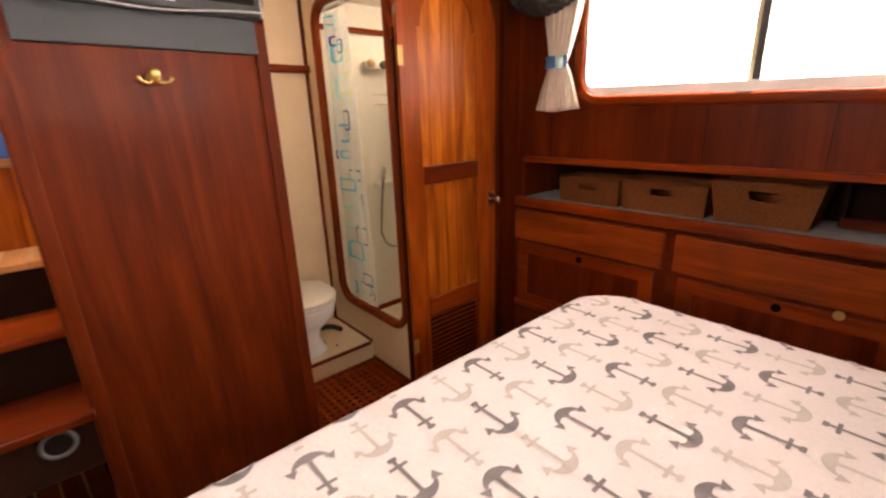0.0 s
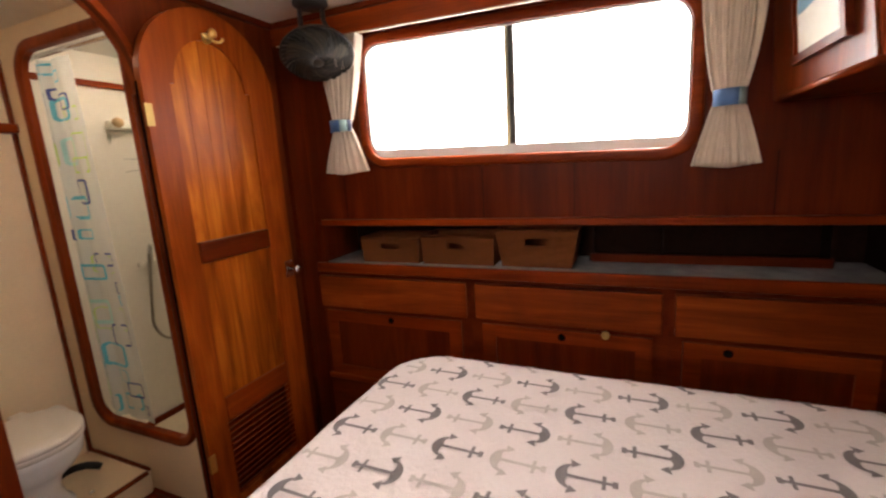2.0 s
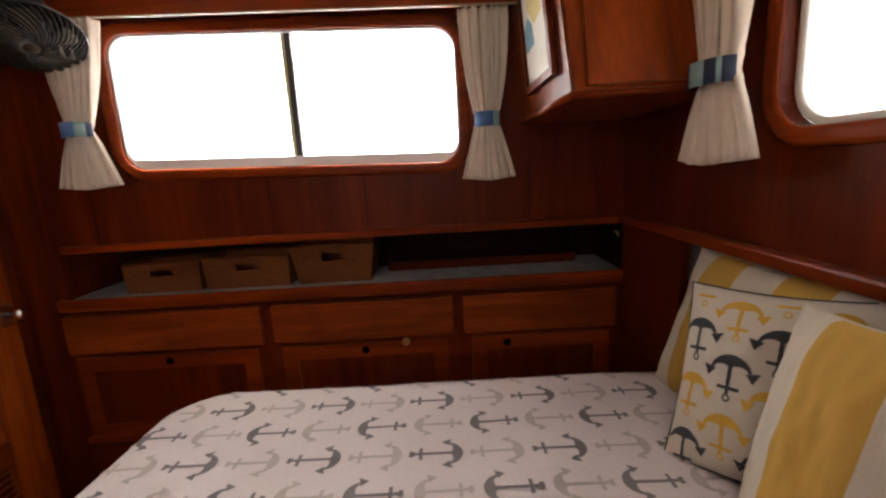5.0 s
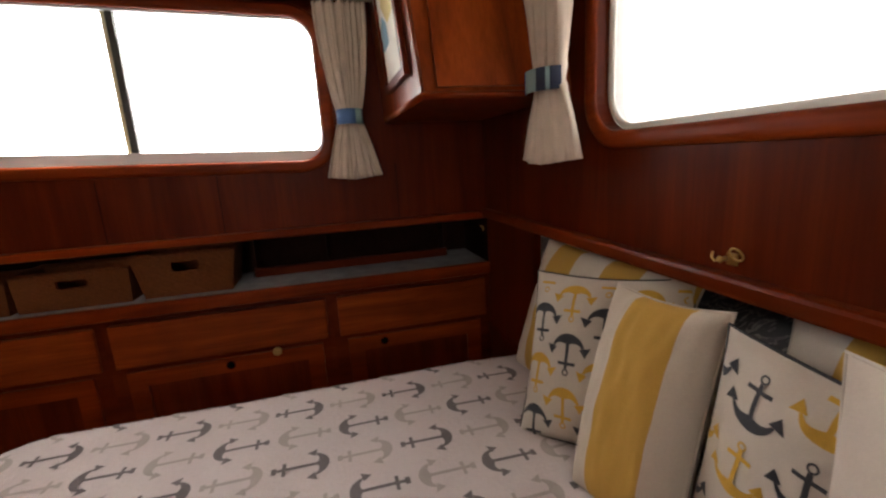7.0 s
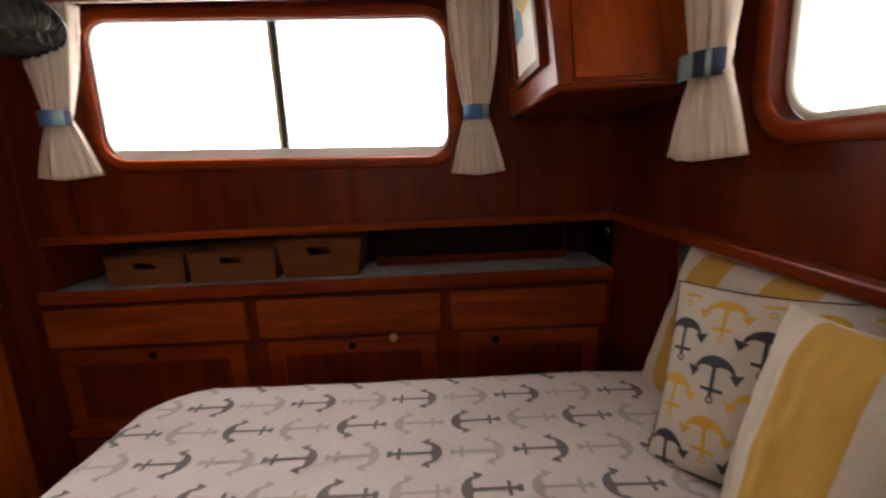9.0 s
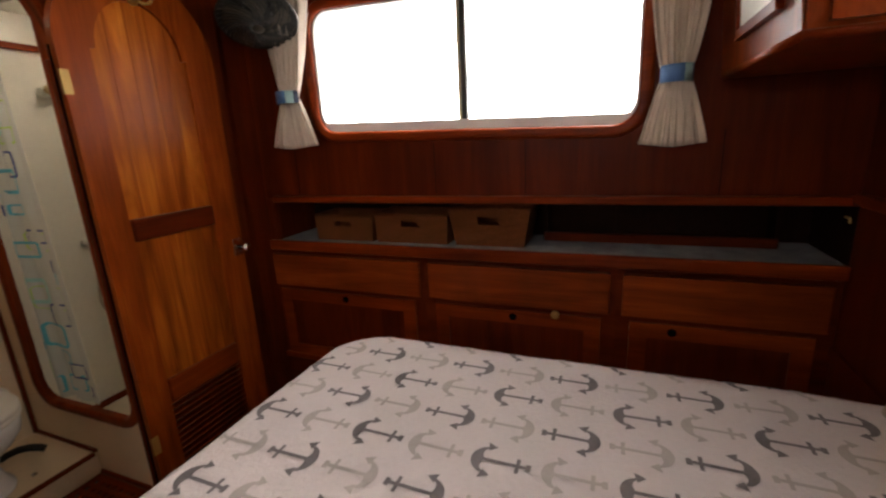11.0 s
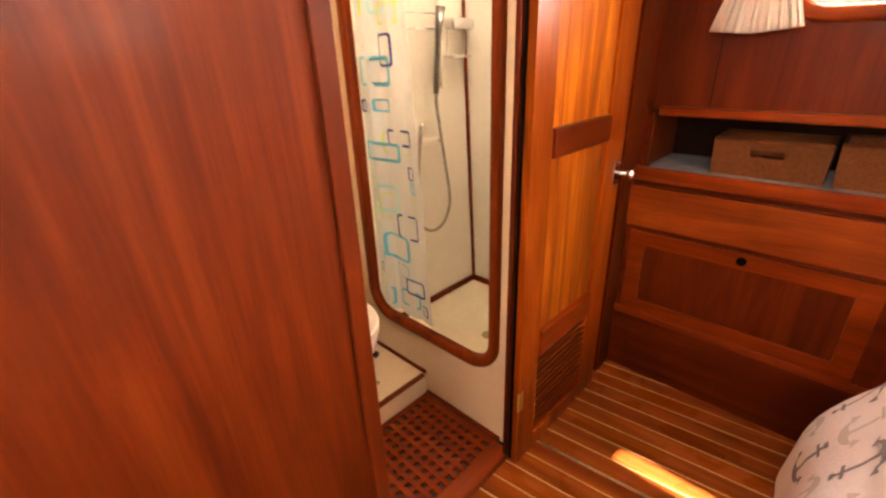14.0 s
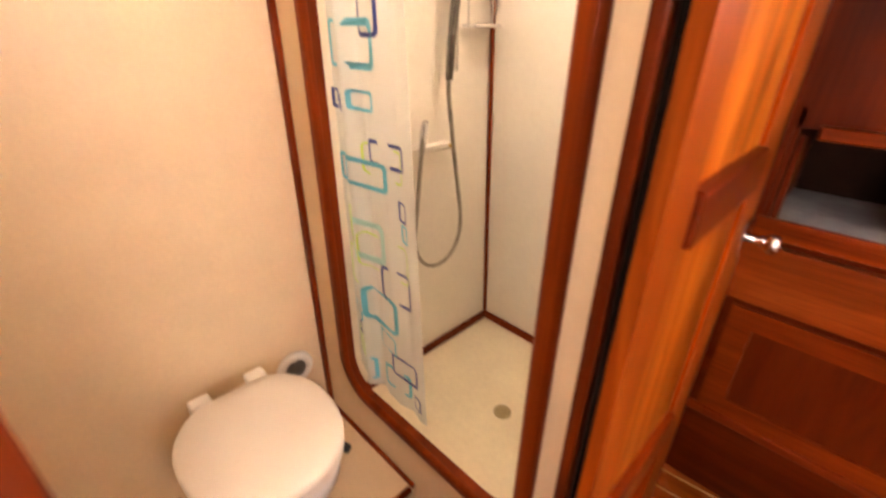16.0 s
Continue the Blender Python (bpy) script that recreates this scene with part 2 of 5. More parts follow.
def striped(name, width, first):
    """Broad printed mustard stripes on white cotton, across the cushion's width."""
    m = material(name, (0.7, 0.6, 0.5), 0.92)
    p = m.node_tree.nodes["Principled BSDF"]
    tc = node(m, "ShaderNodeTexCoord")
    sep = node(m, "ShaderNodeSeparateXYZ")
    link(m, tc.outputs["Object"], sep.inputs[0])
    a = node(m, "ShaderNodeMath")
    a.operation = "MULTIPLY_ADD"
    a.inputs[1].default_value, a.inputs[2].default_value = 1.0 / width, first
    link(m, sep.outputs["X"], a.inputs[0])
    f = node(m, "ShaderNodeMath")
    f.operation = "FRACT"
    link(m, a.outputs[0], f.inputs[0])
    g = node(m, "ShaderNodeMath")
    g.operation = "GREATER_THAN"
    g.inputs[1].default_value = 0.5
    link(m, f.outputs[0], g.inputs[0])
    n = noise_tex(m, tc.outputs["Object"], 260.0, 3.0)
    c = mix(m, g.outputs[0], (0.54, 0.475, 0.395), (0.47, 0.275, 0.05))
    c = mix(m, 0.5, c, ramp(m, n, [(0.3, (0.9, 0.9, 0.9)), (0.7, (1.04, 1.04, 1.04))]), "MULTIPLY")
    link(m, c, p.inputs["Base Color"])
    bump(m, n, 0.25, 0.001)
    return m


def glassy(name, color, rough=0.0, alpha=0.25):
    """Clear sheet: mostly see-through, with a mirror gloss."""
    m = material(name, color, rough)
    p = m.node_tree.nodes["Principled BSDF"]
    p.inputs["Transmission Weight"].default_value = 1.0
    p.inputs["IOR"].default_value = 1.45
    return m


glass = glassy("window_glass", (1, 1, 1))


def translucent(name, color, through):
    """Thin plastic sheet that lets part of the light through."""
    m = material(name, color, 0.4)
    p = m.node_tree.nodes["Principled BSDF"]
    out = m.node_tree.nodes["Material Output"]
    tr = node(m, "ShaderNodeBsdfTranslucent", Color=(*color, 1))
    cl = node(m, "ShaderNodeBsdfTransparent", Color=(0.96, 0.97, 0.98, 1))
    m1, m2 = node(m, "ShaderNodeMixShader"), node(m, "ShaderNodeMixShader")
    m1.inputs[0].default_value, m2.inputs[0].default_value = 0.5, through
    link(m, p.outputs[0], m1.inputs[1])
    link(m, tr.outputs[0], m1.inputs[2])
    link(m, m1.outputs[0], m2.inputs[1])
    link(m, cl.outputs[0], m2.inputs[2])
    link(m, m2.outputs[0], out.inputs[0])
    return m


sheet_plastic = translucent("shower_curtain_sheet", (0.82, 0.86, 0.84), 0.30)


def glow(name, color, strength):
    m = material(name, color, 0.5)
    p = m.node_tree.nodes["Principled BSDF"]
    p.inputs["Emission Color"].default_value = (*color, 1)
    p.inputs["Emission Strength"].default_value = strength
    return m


# ---- building helpers ----
def thing(name, at, label, category, group=""):
    ob = new(name)
    ob.empty_display_size = 0.05
    ob.location = at
    return tagged(ob, label, category, group)


def world_at(ob):
    m = ob.matrix_basis.copy()
    while ob.parent:
        ob = ob.parent
        m = ob.matrix_basis @ m
    return m


def mesh_of(bm, mat, name, smooth=False):
    bmesh.ops.recalc_face_normals(bm, faces=bm.faces)
    for f in bm.faces:
        f.smooth = smooth
    me = bpy.data.meshes.new(name)
    bm.to_mesh(me)
    bm.free()
    for x in (mat if isinstance(mat, (list, tuple)) else [mat]):
        me.materials.append(x)
    return me


def part(name, bm, mat, parent=None, label="", smooth=False, kind=""):
    """Links a bmesh, built in world metres, as one mesh under parent (or by itself)."""
    if parent is not None:
        bm.transform(world_at(parent).inverted())
    ob = new(name, mesh_of(bm, mat, name, smooth))
    ob.parent = parent
    return tagged(ob, label, "", "", kind)


def structure(name, bm, mat, label="", smooth=False):
    return part(name, bm, mat, None, label, smooth, "structure")


def box(x0, x1, y0, y1, z0, z1, bev=0.0, seg=2, bm=None):
    own = bmesh.new()
    bmesh.ops.create_cube(own, size=1.0)
    own.transform(Matrix.Translation(((x0 + x1) / 2, (y0 + y1) / 2, (z0 + z1) / 2)) @ Matrix.Diagonal((abs(x1 - x0), abs(y1 - y0), abs(z1 - z0), 1)))
    if bev:
        bmesh.ops.bevel(own, geom=own.edges[:], offset=bev, segments=seg, profile=0.5, affect="EDGES")
    if bm is None:
        return own
    return join(bm, own)


def join(bm, own):
    me = bpy.data.meshes.new("joined")
    own.to_mesh(me)
    own.free()
    bm.from_mesh(me)
    bpy.data.meshes.remove(me)
    return bm


def rounded(u0, u1, v0, v1, r, n=8):
    """Corner-rounded rectangle, counter-clockwise."""
    pts = []
    for cu, cv, a0 in ((u1 - r, v1 - r, 0), (u0 + r, v1 - r, 90), (u0 + r, v0 + r, 180), (u1 - r, v0 + r, 270)):
        for i in range(n + 1):
            a = radians(a0 + 90 * i / n)
            pts.append((cu + r * math.cos(a), cv + r * math.sin(a)))
    return pts


def arched(u0, u1, v0, spring, top, n=24, power=2.3):
    """A door outline: straight sides and a soft flattened arch."""
    c, h = (u0 + u1) / 2, (u1 - u0) / 2
    pts = [(u0, v0), (u1, v0)]
    for i in range(n + 1):
        a = math.pi * i / n
        co, si = math.cos(a), math.sin(a)
        pts.append((c + h * math.copysign(abs(co) ** (2 / power), co), spring + (top - spring) * abs(si) ** (2 / power)))
    return pts


def plate(loops, place, depth, bev=0.0):
    """A flat board with holes: the first loop is its outline, the others are openings; place(u, v, w) gives the world point."""
    bm = bmesh.new()
    sides = []
    for w in (0.0, depth):
        edges, rings = [], []
        for loop in loops:
            vs = [bm.verts.new(place(u, v, w)) for u, v in loop]
            rings.append(vs)
            edges += [bm.edges.new((vs[i], vs[(i + 1) % len(vs)])) for i in range(len(vs))]
        bmesh.ops.triangle_fill(bm, use_beauty=True, use_dissolve=False, edges=edges)
        sides.append(rings)
    for a, b in zip(*sides):
        for i in range(len(a)):
            j = (i + 1) % len(a)
            bm.faces.new((a[i], a[j], b[j], b[i]))
    return bm


def moulding(loop, width, depth, place, soft=0.3):
    """A closed trim that runs round loop: half-round in section, width in the plane, depth off it. Positive width goes outwards."""
    bm = bmesh.new()
    n = len(loop)
    section = [(0, 0), (0, depth * 0.55), (width * soft * 0.5, depth * 0.9), (width * soft, depth), (width * (1 - soft), depth), (width * (1 - soft * 0.4), depth * 0.85), (width, depth * 0.4), (width, 0)]
    rows = []
    for i in range(n):
        p, a, b = Vector(loop[i]), Vector(loop[i - 1]), Vector(loop[(i + 1) % n])
        d1, d2 = (p - a), (b - p)
        d1 = d1.normalized() if d1.length > 1e-6 else d2.normalized()
        d2 = d2.normalized() if d2.length > 1e-6 else d1
        t = (d1 + d2).normalized()
        nrm = Vector((t.y, -t.x))
        k = 1 / max(0.5, nrm.dot(Vector((d1.y, -d1.x))))
        rows.append([bm.verts.new(place(*(p + nrm * s * k), d)) for s, d in section])
    for i in range(n):
        j = (i + 1) % n
        for q in range(len(section)):
            r = (q + 1) % len(section)
            bm.faces.new((rows[i][q], rows[j][q], rows[j][r], rows[i][r]))
    return bm


def tube(pts, r, sides=8, closed=False, caps=True, bm=None):
    """A round bar along points; r is one radius or one for each point."""
    bm = bm or bmesh.new()
    pts = [Vector(p) for p in pts]
    n = len(pts)
    rad = r if isinstance(r, (list, tuple)) else [r] * n
    rings, up = [], None
    for i, p in enumerate(pts):
        a = pts[i - 1] if (i or closed) else p
        b = pts[(i + 1) % n] if (i < n - 1 or closed) else p
        t = (b - a).normalized()
        if up is None:
            up = t.orthogonal().normalized()
        up = (up - t * up.dot(t))
        up = up.normalized() if up.length > 1e-6 else t.orthogonal().normalized()
        side = t.cross(up)
        rings.append([bm.verts.new(p + (up * math.cos(2 * math.pi * k / sides) + side * math.sin(2 * math.pi * k / sides)) * rad[i]) for k in range(sides)])
    for i in range(n if closed else n - 1):
        a, b = rings[i], rings[(i + 1) % n]
        for k in range(sides):
            bm.faces.new((a[k], a[(k + 1) % sides], b[(k + 1) % sides], b[k]))
    if caps and not closed:
        bm.faces.new(rings[0])
        bm.faces.new(rings[-1])
    return bm


def lathe(profile, at, axis="z", n=24, bm=None):
    """Turns a profile of (radius, height) round an axis through at."""
    bm = bm or bmesh.new()
    turn = {"z": Matrix.Identity(3), "x": Matrix.Rotation(radians(90), 3, "Y"), "y": Matrix.Rotation(radians(-90), 3, "X")}[axis]
    rings = []
    for r, h in profile:
        rings.append([bm.verts.new(Vector(at) + turn @ Vector((r * math.cos(2 * math.pi * k / n), r * math.sin(2 * math.pi * k / n), h))) for k in range(n)])
    for a, b in zip(rings, rings[1:]):
        for k in range(n):
            bm.faces.new((a[k], a[(k + 1) % n], b[(k + 1) % n], b[k]))
    bm.faces.new(rings[0])
    bm.faces.new(rings[-1])
    return bm


def on_x(x, sign=-1):
    """Plane facing -x (sign -1) at x: u is y, v is z, w comes off it."""
    return lambda u, v, w: (x + sign * w, u, v)


def on_y(y, sign=-1):
    return lambda u, v, w: (u, y + sign * w, v)


def on_hull(u, v, w):
    """On the hull side, along the dropping window line."""
    return (HX - w, u, v + SLOPE * (u - 1.47))


# ---- structure: hull side, aft wall, bulkhead, ceiling, floor ----
WIN = rounded(0.815, 2.135, 1.435, 1.935, 0.085)
structure("wall_starboard_upper", plate([[(-0.2, 1.155), (BY + 0.02, 1.155), (BY + 0.02, 2.16), (-0.2, 2.16)], WIN], lambda u, v, w: (HX + w, u, v + SLOPE * (u - 1.47) * (1 if 1.3 < v < 2.0 else 0)), 0.035), mahog_z,
          "varnished mahogany side panel below and round the sliding window")
for y in (0.549, 1.205, 1.585, 2.30):
    structure("panel_seam", box(HX - 0.0012, HX + 0.002, y - 0.0016, y + 0.0016, 1.167, 1.385), shade_joint_dark)
# outer deckhouse side close behind the panel, side deck and hull below it
def along(x):
    return lambda u, v, w: (x + w, u, v + SLOPE * (u - 1.47) * (1 if 1.3 < v < 2.0 else 0))


structure("wall_starboard_outer", plate([[(-0.2, 1.20), (2.58, 1.20), (2.58, 2.2), (-0.2, 2.2)], rounded(0.80, 2.15, 1.42, 1.95, 0.09)], along(2.785), 0.02), white_sill, "white outer deckhouse side")
structure("side_deck", box(2.76, 3.12, -0.2, 2.58, 1.195, 1.215), white_sill, "white side deck")
structure("hull_starboard", box(3.08, 3.12, -0.2, 3.6, 0.0, 1.194), white_sill, "white hull side")
structure("window_reveal_1", plate([rounded(0.79, 2.16, 1.41, 1.96, 0.095), rounded(0.803, 2.147, 1.423, 1.947, 0.088)], lambda u, v, w: (HX + 0.036 + w, u, v + SLOPE * (u - 1.47)), 0.028), white_sill, "white painted window reveal")
W1 = thing("window_1", (HX, 1.475, 1.43), "sliding cabin window in a rounded varnished wood frame", "window")
W1["kind"] = "structure"
part("window_frame", moulding(WIN, 0.044, 0.014, on_hull), mid_y, W1, "rounded varnished mahogany trim", True)
part("sill_frame", plate([rounded(0.806, 2.144, 1.426, 1.944, 0.087), [(u, max(v, 1.474)) for u, v in rounded(0.822, 2.128, 1.455, 1.930, 0.075)]], lambda u, v, w: (HX + 0.012 + w, u, v + SLOPE * (u - 1.47)), 0.02), white_sill, W1, "white sill and liner of the window")
for y0, y1, dx in ((0.82, 1.462, 0.0), (1.442, 2.13, 0.010)):
    g = part("pane", plate([[(y0, 1.46), (y1, 1.46), (y1, 1.935), (y0, 1.935)]], lambda u, v, w: (HX + 0.034 + dx + w, u, v + SLOPE * (u - 1.47)), 0.004), glass, W1)
    g.visible_shadow = False
part("mullion", box(HX + 0.020, HX + 0.050, 1.440, 1.464, 1.472, 1.936, 0.003), alu_dark, W1, "dark meeting rail of the sliding panes")
# Cream strip on the mullion stands in for a pale post out on deck.
part("mullion_seal", box(HX + 0.046, HX + 0.052, 1.462, 1.486, 1.472, 1.936, 0.002), plain("post_cream", (0.80, 0.68, 0.42), 0.7, 60, 0.2, 0.1), W1, "cream strip standing in for a pale post outside")

# aft wall with its window
WIN2 = rounded(0.56, 1.935, 1.435, 1.955, 0.085)
structure("wall_aft_upper", plate([[(-0.75, 1.17), (HX, 1.17), (HX, 2.16), (-0.75, 2.16)], WIN2], on_y(AY, -1), 0.035), mahog_z, "varnished mahogany aft panel round the stern window")
structure("window_reveal_2", plate([rounded(0.545, 1.95, 1.42, 1.97, 0.09), rounded(0.556, 1.939, 1.431, 1.959, 0.086)], lambda u, v, w: (u, AY - 0.036 - w, v), 0.045), white_sill, "white painted window reveal")
W2 = thing("window_2", (1.24, AY, 1.43), "stern window in a rounded varnished wood frame with a white liner", "window")
W2["kind"] = "structure"
part("window_frame", moulding(WIN2, 0.040, 0.013, on_y(AY, 1)), mid_x, W2, "rounded varnished mahogany trim", True)
part("liner", moulding(rounded(0.576, 1.919, 1.451, 1.939, 0.078), 0.018, 0.010, lambda u, v, w: (u, AY - 0.040 + w, v)), white_plastic, W2, "white plastic inner ring", True)
g = part("pane", plate([rounded(0.57, 1.925, 1.445, 1.945, 0.08)], lambda u, v, w: (u, AY - 0.075 - w, v), 0.004), glass, W2)
g.visible_shadow = False
structure("wall_aft_outer", plate([[(-0.75, 0.0), (3.1, 0.0), (3.1, 2.2), (-0.75, 2.2)], rounded(0.20, 2.85, 1.25, 2.15, 0.09)], lambda u, v, w: (u, -0.20 - w, v), 0.03), white_sill, "white outer stern wall")
# ledge trims: lower edge of the upper panels
structure("trim_starboard", box(HX - 0.022, HX + 0.012, AY, BY - 0.09, 1.135, 1.166, 0.006), mid_y, "rounded mahogany ledge trim")
structure("trim_aft", box(-0.75, HX - 0.02, AY - 0.012, AY + 0.028, 1.140, 1.176, 0.008), mid_x, "rounded mahogany ledge trim")
structure("wall_aft_lower", box(-0.75, HX, -0.19, -0.165, 0.0, 1.17), shade_joint_dark, "back of the headboard recess with its shade in the colour")
structure("wall_aft_corner", box(2.285, HX + 0.3, AY - 0.03, AY - 0.002, 0.0, 1.14), mahog_z, "dark mahogany panel beside the headboard recess")
structure("recess_top", box(-0.75, HX, -0.165, AY - 0.005, 1.178, 1.19), mahog_x, "underside over the headboard recess")
# bulkhead with the arched doorway, its panel and the companionway beside it
DOORWAY = arched(1.408, 1.958, 0.0, 1.70, 2.02, 24, 2.0)
structure("wall_bulkhead", plate([[(0.712, 0.0), (1.408, 0.0)] + DOORWAY[2:][::-1] + [(1.958, 0.0), (HX + 0.3, 0.0), (HX + 0.3, 2.16), (0.712, 2.16)]], on_y(BY, 1), 0.020), panel_wood, "sapele-veneered bulkhead with an arched doorway")
structure("trim_panel_edge", box(1.372, 1.414, BY - 0.010, BY - 0.0005, 0.0, 1.99, 0.004), panel_wood, "mahogany edge strip of the doorway")
structure("trim_panel_end", box(0.704, 0.752, BY - 0.010, BY + 0.048, 0.0, 2.09, 0.010), panel_wood, "rounded mahogany end post")
structure("door_jamb", box(1.921, 1.9528, BY - 0.014, BY + 0.004, 0.028, 1.70, 0.004), mahog_z, "dark mahogany hinge post")
arch = arched(1.412, 1.958, 0.0, 1.70, 2.02, 24, 2.0)[2:]
bm = bmesh.new()
outer = arched(1.370, 1.976, 0.0, 1.70, 2.055, 24, 2.0)[2:]
vs = [[bm.verts.new((u, BY - 0.010 + 0.058 * k, v)) for u, v in loop] for loop in (arch, outer) for k in (0, 1)]
for i in range(len(arch) - 1):
    for a, b in ((0, 1), (1, 3), (3, 2), (2, 0)):
        bm.faces.new((vs[a][i], vs[a][i + 1], vs[b][i + 1], vs[b][i]))
structure("door_arch_trim", bm, mid_x, "mahogany arch over the doorway")
structure("door_sill", box(1.409, 1.953, BY - 0.010, BY + 0.060, -0.005, 0.028, 0.008), mid_x, "mahogany threshold")
structure("wall_bulkhead_stile", box(2.60, HX, BY - 0.03, BY - 0.001, 0.0, 2.09), mahog_z, "dark mahogany corner post by the hull")

# ceiling and the valance along the hull
structure("ceiling", box(-0.9, HX + 0.02, 0.12, BY + 0.02, CZ, CZ + 0.03), ceiling_white, "cream headliner")
structure("valance_starboard", plate([[(0.17, 1.932), (BY - 0.001, 1.990), (BY - 0.001, CZ + 0.004), (0.17, CZ + 0.004)]], on_x(2.60, 1), 0.018), mid_y, "mahogany valance over the window")
structure("valance_bead", box(2.588, 2.604, AY, BY - 0.03, CZ - 0.030, CZ - 0.006, 0.004), mahog_y)
bm = plate([[(0.17, 1.927), (BY - 0.03, 1.985), (BY - 0.03, 1.990), (0.17, 1.932)]], on_x(2.601, 1), 0.014)
structure("curtain_track", bm, track_cream, "aged cream curtain track under the valance")
structure("valance_aft", box(-0.75, 2.05, AY + 0.10, AY + 0.118, 1.985, CZ + 0.002), mid_x, "mahogany valance over the stern window")
structure("ceiling_bead", box(0.72, 2.60, BY - 0.022, BY, CZ - 0.030, CZ - 0.002, 0.005), mahog_x)

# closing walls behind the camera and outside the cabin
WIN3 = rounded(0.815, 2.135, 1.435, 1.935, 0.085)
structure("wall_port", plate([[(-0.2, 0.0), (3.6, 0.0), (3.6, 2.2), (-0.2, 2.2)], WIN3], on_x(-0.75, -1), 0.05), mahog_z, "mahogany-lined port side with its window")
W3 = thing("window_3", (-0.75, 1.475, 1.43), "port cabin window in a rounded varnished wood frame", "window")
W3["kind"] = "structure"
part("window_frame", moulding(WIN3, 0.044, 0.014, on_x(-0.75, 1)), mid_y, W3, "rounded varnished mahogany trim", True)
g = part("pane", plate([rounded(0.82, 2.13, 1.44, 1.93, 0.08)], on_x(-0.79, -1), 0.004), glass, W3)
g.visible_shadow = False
structure("wall_companionway", box(-0.75, 0.70, 3.60, 3.64, 0.0, 2.2), mid_z, "mahogany wall beyond the companionway")
structure("ceiling_companionway", box(-0.8, 0.72, BY, 3.64, CZ + 0.002, CZ + 0.03), ceiling_white)

# cabin sole: planks with pale strips are laid at the end of the file
structure("floor", box(-0.75, HX, -0.1, 3.62, -0.06, -0.014), shade_joint_dark, "dark subfloor under the planked sole")

# ---- head compartment ----
SX, TY = 1.985, 3.47
structure("wall_head_back", box(0.765, SX + 0.01, TY, TY + 0.03, 0.0, 2.12), cream, "cream laminate wall behind the toilet")
structure("wall_head_side", box(0.735, 0.765, BY + 0.021, TY + 0.03, 0.0, 2.12), cream, "cream laminate side wall")
structure("ceiling_head", box(0.74, SX + 0.03, BY + 0.021, TY + 0.03, 2.06, 2.09), ceiling_white)
FR = rounded(2.66, 3.30, 0.335, 1.955, 0.095, 10)
structure("wall_shower_front", plate([[(BY + 0.021, 0.0), (TY, 0.0), (TY, 2.06), (BY + 0.021, 2.06)], FR], on_x(SX, 1), 0.014), cream, "cream laminate wall with the shower opening")
structure("shower_frame_trim", moulding(FR, 0.042, 0.018, on_x(SX, -1)), mid_z, "rounded mahogany trim round the shower opening", True)
structure("shower_frame_inner", plate([rounded(2.646, 3.314, 0.321, 1.969, 0.10, 10), rounded(2.662, 3.298, 0.337, 1.953, 0.094, 10)], on_x(SX - 0.005, 1), 0.022), mid_z, "mahogany lining of the shower opening")
structure("trim_head_corner", box(SX - 0.016, SX - 0.001, TY - 0.022, TY - 0.001, 0.108, 2.06, 0.003), mid_z, "mahogany corner bead")
structure("trim_head_base", box(SX - 0.012, SX - 0.001, BY + 0.06, 3.0, 0.0, 0.020, 0.003), mid_y)
structure("trim_platform_side", box(SX - 0.012, SX - 0.001, 3.0, TY - 0.022, 0.108, 0.124, 0.003), mid_y)
structure("toilet_platform", box(0.766, SX - 0.001, 3.008, TY - 0.001, 0.0, 0.107), cream, "cream raised platform under the toilet")
structure("trim_platform_edge", box(0.766, SX - 0.013, 2.998, 3.018, 0.094, 0.112, 0.005), mid_x, "mahogany nosing of the platform")
structure("towel_ledge", box(0.77, SX - 0.001, TY - 0.045, TY - 0.001, 1.650, 1.690, 0.006), mid_x, "mahogany ledge across the cream wall")
# shower stall
structure("wall_shower_back", box(SX + 0.03, 2.95, 3.49, 3.52, 0.0, 2.09), white_gel, "white shower wall panel")
bm = plate([[(2.55, 0.0), (3.49, 0.0), (3.49, 2.09), (2.55, 2.09)]], lambda u, v, w: (2.885 + w - 0.045 * v, u, v), 0.03)
structure("wall_shower_hull", bm, white_gel, "white shower wall panel against the hull")
structure("wall_shower_aft", box(SX + 0.03, 2.95, BY + 0.046, BY + 0.075, 0.0, 2.09), white_gel, "white shower wall panel")
structure("wall_shower_inner", plate([[(BY + 0.07, 0.0), (3.49, 0.0), (3.49, 2.06), (BY + 0.07, 2.06)], rounded(2.632, 3.328, 0.307, 1.983, 0.10, 10)], on_x(SX + 0.0155, 1), 0.006), white_gel)
structure("ceiling_shower", box(SX + 0.02, 2.95, BY + 0.06, 3.52, 2.06, 2.09), white_gel)
structure("shower_tray", box(SX + 0.03, 2.93, BY + 0.07, 3.50, 0.0, 0.042), tray_white, "cream moulded shower tray")
structure("trim_shower_base_back", box(SX + 0.045, 2.87, 3.474, 3.489, 0.042, 0.078, 0.003), mid_x, "mahogany base bead")
structure("trim_shower_base_hull", box(2.866, 2.880, BY + 0.08, 3.474, 0.042, 0.078, 0.003), mid_y, "mahogany base bead")
structure("trim_shower_corner", tube([(2.872, 3.480, 0.06), (2.790, 3.480, 1.93)], 0.009, 6), mid_z, "mahogany corner bead")
structure("trim_shower_top", box(SX + 0.05, 2.83, 3.470, 3.489, 1.895, 1.925, 0.004), mid_x, "mahogany bead")

